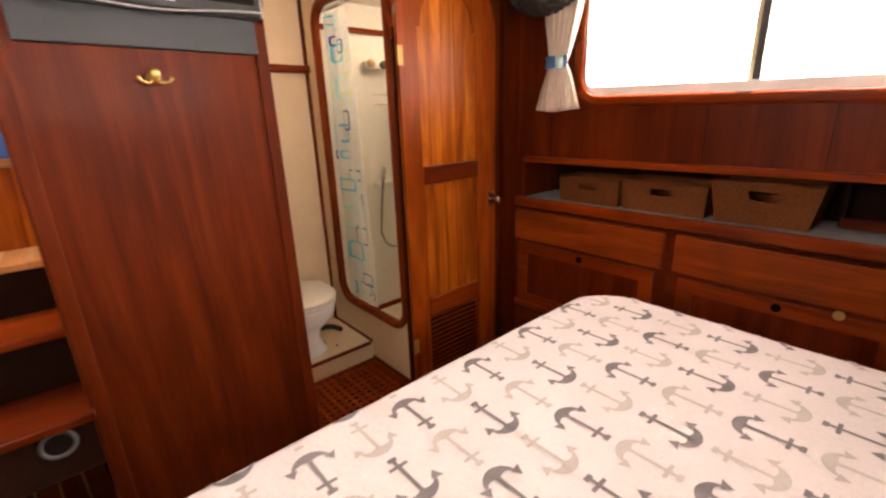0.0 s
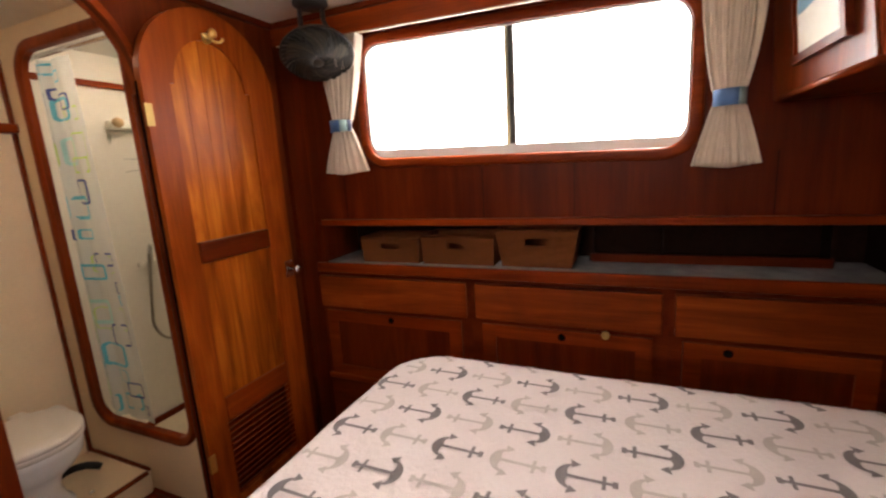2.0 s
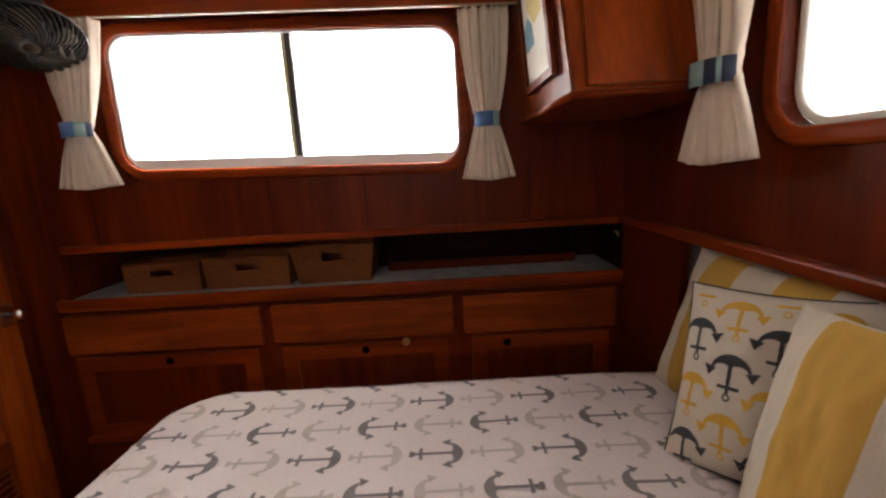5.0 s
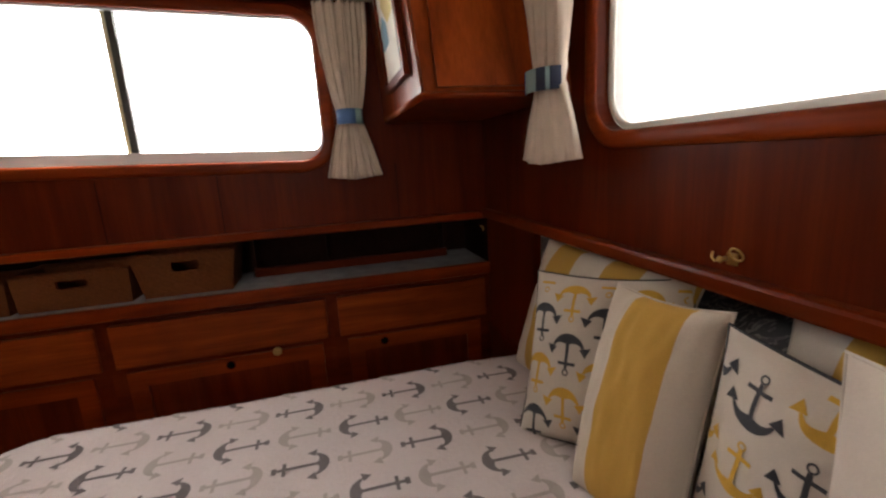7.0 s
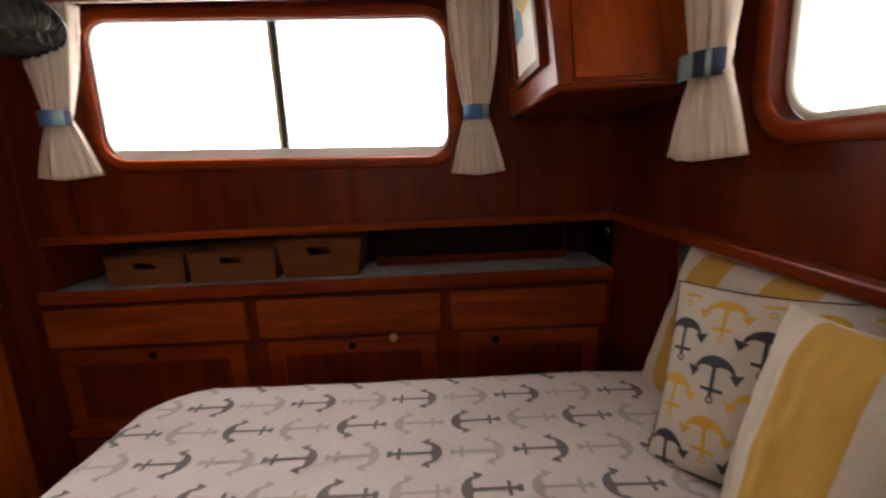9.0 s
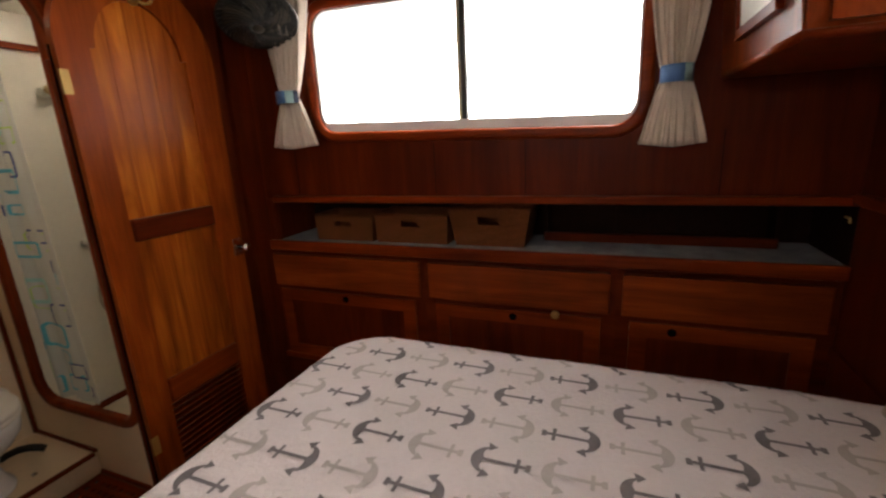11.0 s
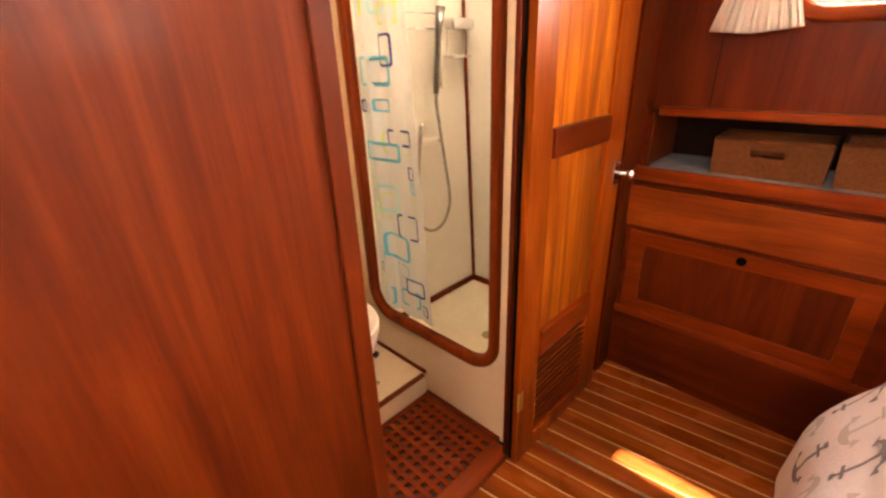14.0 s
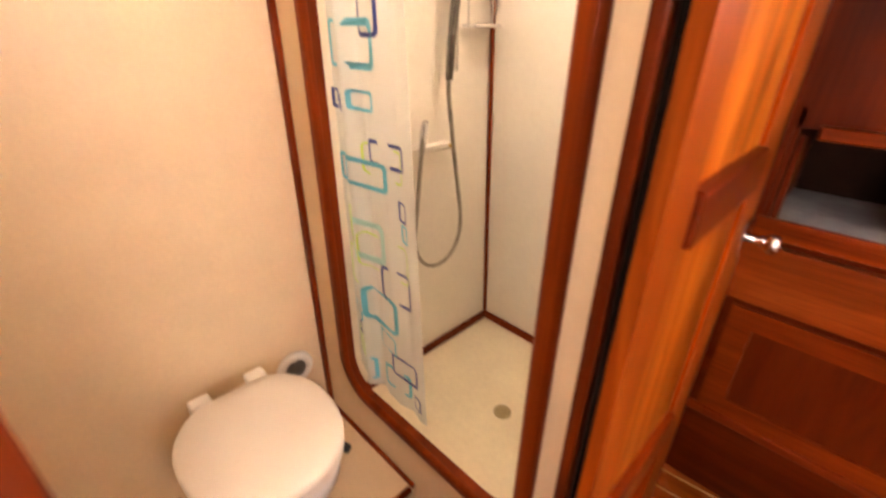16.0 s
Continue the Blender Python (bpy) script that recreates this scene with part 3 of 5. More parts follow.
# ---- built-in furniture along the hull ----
# Recess faces and dividers are coloured near-black to hold the shade inside the shelf.
structure("shelf_recess_back", box(3.05, 3.075, AY, BY, 0.9, 1.20), shade_joint_dark, "back of the side shelf with its shade in the colour")
structure("shelf_recess_top", box(HX + 0.012, 3.06, AY, BY, 1.168, 1.18), shade_joint_dark)
structure("shelf_recess_end", box(HX + 0.0, 3.06, AY - 0.02, AY + 0.0, 0.9, 1.2), shade_joint_dark)
structure("shelf_board", box(HX - 0.005, 3.06, AY, 2.487, 0.905, 0.936), shelf_cloth, "grey-lined side shelf")
structure("shelf_end_post", box(HX - 0.003, HX + 0.03, 2.472, 2.486, 0.936, 1.14, 0.003), mahog_z, "mahogany end post of the shelf")
structure("shelf_recess_fore", box(HX + 0.0, 3.06, 2.488, 2.500, 0.9, 1.2), mahog_z, "dark mahogany end board of the shelf")
structure("shelf_corner_board", box(HX + 0.001, HX + 0.028, 2.501, BY - 0.001, 0.895, 1.1545), mahog_z, "dark mahogany corner board beside the shelf")
structure("shelf_lip", box(HX - 0.030, HX - 0.004, AY, BY - 0.035, 0.893, 0.944, 0.007), mid_y, "rounded mahogany shelf lip")
structure("shelf_back_rail", box(2.93, 2.95, 0.30, 1.16, 0.936, 0.975, 0.004), mahog_y, "low mahogany fiddle rail on the shelf")
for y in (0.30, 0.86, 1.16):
    structure("shelf_divider", box(2.951, 3.048, y - 0.008, y + 0.008, 0.937, 1.10), shade_joint_dark)


def cabinet(y0, y1, hole, latch):
    """One base unit: carcass front frame, a drawer and a framed door below it."""
    c = thing("side_cabinet", (HX, (y0 + y1) / 2, 0.0), "mahogany base cabinet with one drawer over a framed door", "cabinet", "cabinets along the hull side")
    f = plate([[(y0, 0.30), (y1, 0.30), (y1, 0.893), (y0, 0.893)], [(y0 + 0.028, 0.703), (y1 - 0.028, 0.703), (y1 - 0.028, 0.872), (y0 + 0.028, 0.872)],
               [(y0 + 0.060, 0.335), (y1 - 0.060, 0.335), (y1 - 0.060, 0.672), (y0 + 0.060, 0.672)]], on_x(HX, 1), 0.02)
    part("front_frame", f, mahog_y, c)
    part("carcass", box(HX + 0.021, 3.05, y0, y1, 0.0, 0.90), shade_joint_dark, c)
    d = part("drawer_front", box(HX - 0.014, HX + 0.018, y0 + 0.022, y1 - 0.022, 0.700, 0.868, 0.005), drawer_wood, c, "plain mahogany drawer front")
    k = part("cabinet_door", plate([[(y0 + 0.052, 0.318), (y1 - 0.052, 0.318), (y1 - 0.052, 0.682), (y0 + 0.052, 0.682)],
                                    [(y0 + 0.115, 0.372), (y1 - 0.115, 0.372), (y1 - 0.115, 0.622), (y0 + 0.115, 0.622)]], on_x(HX - 0.012, 1), 0.03), mid_y, c, "framed mahogany door")
    part("door_panel", box(HX - 0.004, HX + 0.012, y0 + 0.11, y1 - 0.11, 0.368, 0.626), mahog_z, k)
    part("kick_board", box(HX - 0.004, HX + 0.018, y0, y1, 0.0, 0.298), mahog_y, c)
    part("ledge_bead", box(HX - 0.020, HX + 0.0, y0, y1, 0.286, 0.316, 0.006), mid_y, c)
    part("finger_hole", lathe([(0.016, 0.002), (0.016, -0.002), (0.013, -0.003), (0.006, -0.002)], (HX - 0.0125, hole, 0.652), "x", 16), hole_gap_black, k, "round dark finger hole")
    if latch:
        part("latch", lathe([(0.017, 0.006), (0.017, -0.003), (0.011, -0.006), (0.006, -0.007)], (HX - 0.015, latch, 0.680), "x", 16), aged_brass, k, "small brass turn latch")
    return c


cabinet(1.664, BY - 0.002, 2.095, None)
cabinet(0.855, 1.664, 1.258, 1.083)
cabinet(0.171, 0.855, 0.655, None)


# ---- folding parts: the open door of the head ----
DX0, DX1, DY = 1.926, 2.506, 2.491
door = thing("door_1", (DX0, DY + 0.02, 0.02), "open arched mahogany louvred door folded back against the bulkhead", "door")
door["kind"] = "structure"
OUT = arched(DX0, DX1, 0.02, 1.755, 2.032, 28, 2.0)
UP = [(2.026, 1.165), (2.376, 1.165), (2.376, 1.745), (2.358, 1.745)] + [(2.201 + 0.157 * math.cos(a), 1.745 + 0.175 * math.sin(a)) for a in [math.pi * i / 14 for i in range(1, 14)]] + [(2.044, 1.745), (2.026, 1.745)]
LOWP = [(2.028, 0.525), (2.376, 0.525), (2.376, 1.095), (2.028, 1.095)]
LOUV = [(2.028, 0.085), (2.376, 0.085), (2.376, 0.440), (2.028, 0.440)]
part("door_frame", plate([OUT, UP, LOWP, LOUV], on_y(DY, 1), 0.032), door_wood, door)
for k in range(5):
    x0 = 2.020 + k * 0.0725
    part("board", box(x0, x0 + 0.0721, DY + 0.010, DY + 0.022, 1.15, 1.935, 0.0014), teak_z, door)
    part("board", box(x0, x0 + 0.0721, DY + 0.010, DY + 0.022, 0.51, 1.11, 0.0014), teak_z, door)
part("lock_rail", box(2.030, 2.374, DY - 0.010, DY + 0.030, 1.090, 1.172, 0.006), mahog_x, door, "raised dark lock rail")
part("lower_rail", box(2.030, 2.374, DY - 0.010, DY + 0.030, 0.436, 0.530, 0.006), mid_x, door, "raised rail over the louvre")
for k in range(13):
    own = box(2.030, 2.374, -0.014, 0.014, -0.003, 0.003)
    own.transform(Matrix.Translation((0, DY + 0.012, 0.100 + k * 0.0265)) @ Matrix.Rotation(radians(-38), 4, "X"))
    part("louvre_slat", own, mid_x, door)
# Added black strip: the hinge gap's shade drawn as a solid piece.
part("edge_seal", box(DX0 - 0.0035, DX0 - 0.0005, DY + 0.023, DY + 0.032, 0.03, 1.74), hole_gap_black, door, "black strip standing in for the dark gap at the hinge edge")
for z in (0.30, 1.63):
    part("hinge", box(DX0 - 0.006, DX0 + 0.022, DY - 0.003, DY + 0.004, z - 0.038, z + 0.038, 0.002), aged_brass, door, "brass butt hinge")
knob = part("door_knob", lathe([(0.009, 0.0), (0.008, -0.030), (0.014, -0.040), (0.021, -0.050), (0.020, -0.062), (0.008, -0.068)], (2.472, DY, 0.965), "y", 18), chrome, door, "chrome knob", True)
part("lock_plate", box(2.448, 2.496, DY - 0.005, DY + 0.001, 0.925, 1.005, 0.002), chrome, door, "chrome lock plate")
part("latch_bolt", box(2.500, 2.522, DY + 0.006, DY + 0.022, 0.940, 0.985, 0.003), chrome, door)


def robe_hook(x, y, z, tilt=0.0):
    h = thing("robe_hook", (x, y, z), "polished brass double robe hook", "hook", "brass robe hooks")
    part("rose", lathe([(0.020, 0.0), (0.020, -0.004), (0.012, -0.008), (0.009, -0.026)], (x, y, z), "y", 20), brass, h, "", True)
    part("ball", lathe([(0.003, 0.012), (0.013, 0.006), (0.016, -0.006), (0.013, -0.018), (0.003, -0.022)], (x, y - 0.036, z + 0.018), "z", 16), brass, h, "", True)
    for s in (-1, 1):
        part("prong", tube([(x, y - 0.016, z - 0.002), (x + s * 0.018, y - 0.026, z - 0.014), (x + s * 0.034, y - 0.034, z - 0.012), (x + s * 0.044, y - 0.038, z + 0.002)], [0.005, 0.005, 0.0045, 0.006], 8), brass, h, "", True)
    return h


robe_hook(1.063, BY - 0.001, 1.522)
robe_hook(2.205, DY + 0.001, 1.930)

# ---- television on its board ----
structure("tv_board", box(0.775, 1.377, BY - 0.020, BY - 0.0005, 1.604, 2.02, 0.003), tv_grey, "dark slate backing board")
tv = thing("television", (1.08, 2.50, 1.70), "flat black television with a thin silver edge on a dark board", "television")
part("casing", box(0.772, 1.382, 2.462, BY - 0.021, 1.703, 2.055, 0.006), black_plastic, tv)
part("screen", box(0.792, 1.362, 2.459, 2.462, 1.735, 2.04), glassy("tv_glass", (0.01, 0.01, 0.012), 0.08), tv, "glossy black screen")
bm = bmesh.new()
pts = [(0.772 + 0.61 * i / 20, 2.458, 1.706 + 0.010 * math.cos(i / 20 * 2 * math.pi)) for i in range(21)]
part("bezel_line", tube(pts, 0.003, 6), silver, tv, "thin silver lower edge")
part("name_badge", box(1.085, 1.140, 2.4555, 2.459, 1.722, 1.730), silver, tv, "small pale badge")
part("side_edge", box(1.380, 1.386, 2.462, 2.52, 1.703, 2.05, 0.002), silver, tv)

# ---- companionway steps beside the bulkhead ----
for i, (y, z) in enumerate(((2.50, 0.560), (2.70, 0.775), (2.92, 0.965))):
    st = thing("companionway_step", (0.4, y, z - 0.2), "varnished wooden companionway step with pale inlaid strips", "step", "steps of the companionway")
    # Lower treads and all risers carry the stairwell's shade in darker colours.
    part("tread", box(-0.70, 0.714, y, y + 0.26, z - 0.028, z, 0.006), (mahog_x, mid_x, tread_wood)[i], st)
    for k in range(5 if i == 2 else 0):
        x = 0.30 + 0.085 * k
        part("inlay", box(x, x + 0.018, y + 0.02, y + 0.25, z - 0.002, z + 0.0015), holly, st)
    part("riser", box(-0.70, 0.714, y + 0.045, y + 0.062, z - 0.21, z - 0.029), shade_joint_dark, st)
structure("companionway_landing", box(-0.72, 0.714, 3.20, 3.60, 0.93, 1.262), teak_z, "varnished riser under the saloon ledge")
structure("companionway_ledge", box(-0.72, 0.714, 3.17, 3.60, 1.264, 1.294, 0.006), tread_wood, "pale wooden ledge")
bx = thing("storage_box", (0.60, 3.30, 1.294), "bright blue plastic storage box on the ledge", "box")
part("tub", box(0.42, 0.69, 3.22, 3.42, 1.294, 1.375, 0.006), blue_box_mat, bx)
part("lid", box(0.415, 0.695, 3.215, 3.425, 1.376, 1.388, 0.003), blue_box_mat, bx)
vt = thing("step_vent", (0.612, 2.542, 0.475), "round grey vent in the step riser", "vent")
part("vent_ring", lathe([(0.034, 0.0), (0.036, -0.007), (0.043, -0.009), (0.048, -0.004), (0.048, 0.0)], (0.612, 2.545, 0.475), "y", 28), plain("vent_grey", (0.12, 0.12, 0.12), 0.5, 60), vt, "", True)
part("vent_grille", lathe([(0.034, 0.0), (0.034, -0.003), (0.004, -0.004)], (0.612, 2.545, 0.475), "y", 20), black_plastic, vt)

# ---- overhead corner cabinet with the framed picture ----
oc = thing("corner_cabinet", (2.4, 0.38, 1.535), "mahogany overhead corner cabinet with a framed door", "cabinet")
CX0, CX1, CY0, CY1 = 2.035, 2.60, AY + 0.001, 0.578
bm = bmesh.new()
v = [bm.verts.new(p) for p in ((CX0, CY0, 1.540), (HX - 0.001, CY0, 1.540), (HX - 0.001, CY1, 1.540), (CX0, CY1, 1.540))]
w = [bm.verts.new(p) for p in ((CX0 + 0.12, CY0, CZ - 0.001), (HX - 0.001, CY0, CZ - 0.001), (HX - 0.001, CY1 + 0.03, CZ - 0.001), (CX0 + 0.12, CY1 + 0.03, CZ - 0.001))]
bm.faces.new(v)
bm.faces.new(w)
for i in range(4):
    bm.faces.new((v[i], v[(i + 1) % 4], w[(i + 1) % 4], w[i]))
bmesh.ops.bevel(bm, geom=bm.edges[:], offset=0.006, segments=2, affect="EDGES")
part("body", bm, locker_wood, oc)
K = 0.12 / (CZ - 1.54)
part("door", plate([[(CY0 + 0.03, 1.565), (CY1 - 0.035, 1.565), (CY1 - 0.035, 2.06), (CY0 + 0.03, 2.06)]], lambda u, v, w: (CX0 + K * (v - 1.54) - w, u, v), 0.012), locker_wood, oc, "flush mahogany door")
part("bottom_bead", tube([(CX0 - 0.002, CY1 + 0.002, 1.545), (CX0 - 0.002, CY0 + 0.03, 1.545)], 0.009, 8), mid_y, oc, "", True)
part("bottom_bead", tube([(CX0 - 0.002, CY1 + 0.002, 1.545), (2.60, CY1 + 0.002, 1.545)], 0.009, 8), mid_x, oc, "", True)
pic = thing("framed_picture", (2.32, CY1 + 0.015, 1.60), "small framed nautical chart print on the cabinet side", "picture")
L2 = 0.03 / (CZ - 1.54)


def on_cab(u, v, w):
    return (u, CY1 + 0.004 + L2 * (v - 1.54) + w, v)


part("frame", plate([[(2.13, 1.612), (2.47, 1.612), (2.52, 1.985), (2.18, 1.985)], [(2.158, 1.634), (2.446, 1.634), (2.492, 1.962), (2.206, 1.962)]], on_cab, 0.016), mahog_x, pic, "dark mahogany frame")
part("sheet", plate([[(2.156, 1.632), (2.448, 1.632), (2.494, 1.964), (2.204, 1.964)]], on_cab, 0.006), paper, pic, "pale printed sheet")
part("blue_patch", plate([[(2.34, 1.74), (2.45, 1.735), (2.46, 1.80), (2.41, 1.83), (2.36, 1.80)]], on_cab, 0.0075), paper_blue, pic)
part("yellow_patch", plate([[(2.24, 1.80), (2.33, 1.79), (2.42, 1.86), (2.36, 1.93), (2.26, 1.90)]], on_cab, 0.007), paper_yellow, pic)
# brass latch on the aft ledge trim
lt = thing("ledge_latch", (1.535, AY + 0.03, 1.20), "small brass hasp latch on the aft ledge", "latch")
part("plate", box(1.526, 1.548, AY + 0.001, AY + 0.004, 1.190, 1.212, 0.0015), aged_brass, lt)
part("ring", tube([(1.524 + 0.012 * math.cos(a), AY + 0.010 + 0.005 * math.sin(a), 1.212 + 0.011 * math.sin(a)) for a in [2 * math.pi * i / 18 for i in range(18)]], 0.0019, 6, True), brass, lt, "", True)
part("stud", lathe([(0.004, 0.0), (0.0045, 0.010), (0.0065, 0.014), (0.003, 0.019)], (1.548, AY + 0.003, 1.200), "y", 12), brass, lt, "", True)
part("hook", tube([(1.548, AY + 0.015, 1.200), (1.556, AY + 0.020, 1.196), (1.562, AY + 0.020, 1.202), (1.562, AY + 0.018, 1.212)], 0.0022, 6), brass, lt, "", True)
# small brass stud at the shelf's end
sb = thing("shelf_hook", (HX - 0.02, AY + 0.03, 1.095), "tiny brass hook at the end of the shelf", "hook")
part("stem", tube([(HX - 0.003, AY + 0.03, 1.10), (HX - 0.030, AY + 0.03, 1.10), (HX - 0.034, AY + 0.03, 1.085)], 0.004, 6), brass, sb)


# ---- bed ----
BX0, BX1, BY0, BY1, TOP = 0.35, 2.232, 0.18, 1.735, 0.760
EDGE, CORNER = 0.055, 0.13


def cloth(cx, cy, off=0.0):
    """Where a point of the coverlet, laid out flat, comes to lie: flat on top, round the edge, then hanging."""
    r = EDGE + CORNER
    px, py = min(max(cx, BX0 + r), BX1 - r), min(max(cy, BY0 - 1.0), BY1 - r)
    d = Vector((cx - px, cy - py))
    wave = 0.004 * noise.noise((cx * 5, cy * 5, 0.3)) + 0.009 * noise.noise((cx * 1.6, cy * 1.6, 7.0))
    sag = 0.020 * max(0.0, 0.55 - cy)
    q = min(d.length - CORNER, 0.440)
    if q <= 0:
        return Vector((cx, cy, TOP + wave - sag + off))
    n = d.normalized()
    a = min(q / EDGE, math.pi / 2)
    drop = EDGE * (1 - math.cos(a)) + max(0.0, q - EDGE * math.pi / 2)
    hang = max(0.0, q - EDGE * math.pi / 2)
    out = CORNER + EDGE * math.sin(a) + hang * (0.06 + 0.12 * max(0.0, n.x)) + 0.065 * max(0.0, n.y) * math.sin(min(1.0, hang / 0.22) * math.pi / 2) + 0.020 * min(1, hang * 6) * noise.noise(((px + n.x * 0.2) * 7, (py + n.y * 0.2) * 7, 1.5)) + off * math.sin(a)
    base = Vector((px, py)) + n * out
    return Vector((base.x, base.y, TOP - drop + wave * math.cos(a) - sag + off * math.cos(a)))


bed_base = thing("bed_base", (1.6, 1.0, 0.0), "built-in mahogany berth base", "bed")
part("front_board", box(0.40, 2.225, 1.705, 1.74, 0.0, 0.29, 0.004), mahog_x, bed_base)
part("end_board", box(2.226, HX - 0.026, 1.705, 1.738, 0.0, 0.19, 0.004), mahog_x, bed_base)
part("end_shelf", box(2.226, HX - 0.026, AY, 1.704, 0.16, 0.188), mahog_y, bed_base)
part("side_panel", box(2.19, 2.224, AY, 1.704, 0.0, 0.249), mahog_y, bed_base)
part("platform", box(0.40, 2.224, AY, 1.704, 0.25, 0.288), mahog_x, bed_base)
part("side_board", box(0.40, 0.43, AY, 1.704, 0.0, 0.249), mahog_y, bed_base)
mattress = thing("mattress", (1.6, 1.0, 0.40), "mattress hidden under the coverlet", "mattress")
part("core", box(BX0 + 0.04, BX1 - 0.03, AY + 0.005, BY1 - 0.03, 0.289, TOP - 0.035, 0.05, 3), cushion_white, mattress)
cover = thing("coverlet", (1.6, 1.0, TOP), "white quilted coverlet printed with grey anchors over the bed", "bedspread")
bm = bmesh.new()
nx, ny, hang = 110, 120, 0.390
grid = []
for i in range(nx + 1):
    row = []
    for j in range(ny + 1):
        cx = BX0 - hang + (BX1 - BX0 + 2 * hang) * i / nx
        cy = BY0 + (BY1 - BY0 + hang) * j / ny
        row.append(bm.verts.new(cloth(cx, cy)))
    grid.append(row)
for i in range(nx):
    for j in range(ny):
        bm.faces.new((grid[i][j], grid[i + 1][j], grid[i + 1][j + 1], grid[i][j + 1]))
bmesh.ops.remove_doubles(bm, verts=bm.verts, dist=0.0004)
part("quilt", bm, quilt, cover, "", True)


def anchor_shape(length, span, thick, ring=0.0):
    """Flat anchor polygons: the crown at -x, the shank along x."""
    polys = []
    h, t = length / 2, thick / 2
    polys.append([(-h + thick, -t), (h, -t), (h, t), (-h + thick, t)])
    s = span * 0.26
    polys.append([(h * 0.62, -s), (h * 0.62 + thick * 0.9, -s), (h * 0.62 + thick * 0.9, s), (h * 0.62, s)])
    n = 10
    lo, hi = [], []
    for i in range(n + 1):
        a = radians(-74 + 148 * i / n)
        r0, r1 = span * 0.50, span * 0.50 - thick * (0.6 + 2.6 * max(0.0, math.cos(a)) ** 2.4)
        cx = -h + span * 0.50
        hi.append((cx - r0 * math.cos(a), r0 * math.sin(a)))
        lo.append((cx - r1 * math.cos(a), r1 * math.sin(a)))
    for i in range(n):
        polys.append([hi[i], hi[i + 1], lo[i + 1], lo[i]])
    for sgn in (-1, 1):
        tipx, tipy = -h + span * 0.50 - span * 0.12, sgn * span * 0.50
        polys.append([(tipx + span * 0.24, tipy + sgn * 0.02 * span), (tipx - span * 0.05, tipy + sgn * span * 0.16), (tipx + span * 0.02, tipy - sgn * span * 0.16)])
    if ring:
        m = 14
        for i in range(m):
            a, b = 2 * math.pi * i / m, 2 * math.pi * (i + 1) / m
            polys.append([(h + ring + ring * f * math.cos(c), ring * f * math.sin(c)) for f, c in ((1, a), (1, b), (0.58, b), (0.58, a))])
    else:
        polys.append([(h - thick * 0.2, -thick * 1.1), (h + thick, -thick * 1.1), (h + thick, thick * 1.1), (h - thick * 0.2, thick * 1.1)])
    return polys


def printed(polys, put, cuts=1):
    bm = bmesh.new()
    for poly in polys:
        bm.faces.new([bm.verts.new((*p, 0)) for p in poly])
    if cuts:
        bmesh.ops.subdivide_edges(bm, edges=bm.edges[:], cuts=cuts, use_grid_fill=True)
    for v in bm.verts:
        v.co = put(v.co.x, v.co.y)
    return bm


SHAPE = anchor_shape(0.113, 0.077, 0.0086)
for r in range(17):
    x = 2.084 - 0.1168 * (r - 1)
    flip = -1 if r % 2 else 1
    for k in range(-3, 10):
        y = 1.511 - 0.0065 * (r - 1) - 0.1399 * k + 0.002 * math.sin(3 * r + k)
        if y < 0.27 or y > BY1 + 0.23 or x > BX1 + 0.2 or (y > BY1 - 0.05 and x > BX1 - 0.1):
            continue
        tone = print_dark if (k + r) % 2 else print_light
        part("anchor_print", printed(SHAPE, lambda u, w: cloth(x + w, y - flip * u, 0.0022)), tone, cover)


# ---- cushions ----
def cushion(name, label, at, yaw, lean, width, height, thick, mat, roll=0.0, piping=None, group="cushions on the bed"):
    """A plump square cushion that stands on its lower edge: local x is its width, z its height, -y its front... turned by yaw."""
    c = new(name)
    c.matrix_basis = Matrix.Translation(at) @ Matrix.Rotation(radians(yaw), 4, "Z") @ Matrix.Rotation(radians(lean), 4, "X") @ Matrix.Rotation(radians(roll), 4, "Y")
    tagged(c, label, "cushion", group)
    seed = sum(ord(ch) for ch in label) % 17

    def front(u, w, s=1.0, off=0.0):
        e = (max(0.0, 1 - abs(u) ** 2.6) * max(0.0, 1 - abs(w) ** 2.6)) ** 0.5
        pinch = 1 - 0.07 * (1 - abs(u) ** 2) * abs(w) ** 3, 1 - 0.07 * (1 - abs(w) ** 2) * abs(u) ** 3
        y = s * (thick / 2 * e + off + 0.009 * e ** 0.5 * noise.noise((u * 2.2 + seed, w * 2.2, s)) + 0.0035 * e ** 0.4 * noise.noise((u * 7 + seed, w * 4, s * 3)))
        return Vector((u * width / 2 * pinch[1], y, height / 2 + w * height / 2 * pinch[0]))

    for s in (1, -1):
        bm = bmesh.new()
        n = 44
        g = [[bm.verts.new(front(-1 + 2 * i / n, -1 + 2 * j / n, s)) for j in range(n + 1)] for i in range(n + 1)]
        for i in range(n):
            for j in range(n):
                bm.faces.new((g[i][j], g[i + 1][j], g[i + 1][j + 1], g[i][j + 1]))
        ob = new("front_cover" if s == 1 else "back_cover", mesh_of(bm, mat, "cushion_cover", True))
        ob.parent = c
    rim = [front(u, -1) for u in np.linspace(-1, 1, 14)] + [front(1, w) for w in np.linspace(-1, 1, 14)][1:] + [front(u, 1) for u in np.linspace(1, -1, 14)][1:] + [front(-1, w) for w in np.linspace(1, -1, 14)][1:-1]
    ob = new("piping", mesh_of(tube(rim, 0.0028 if piping else 0.0025, 6, True), piping or cushion_white, "piping", True))
    ob.parent = c
    return c, front


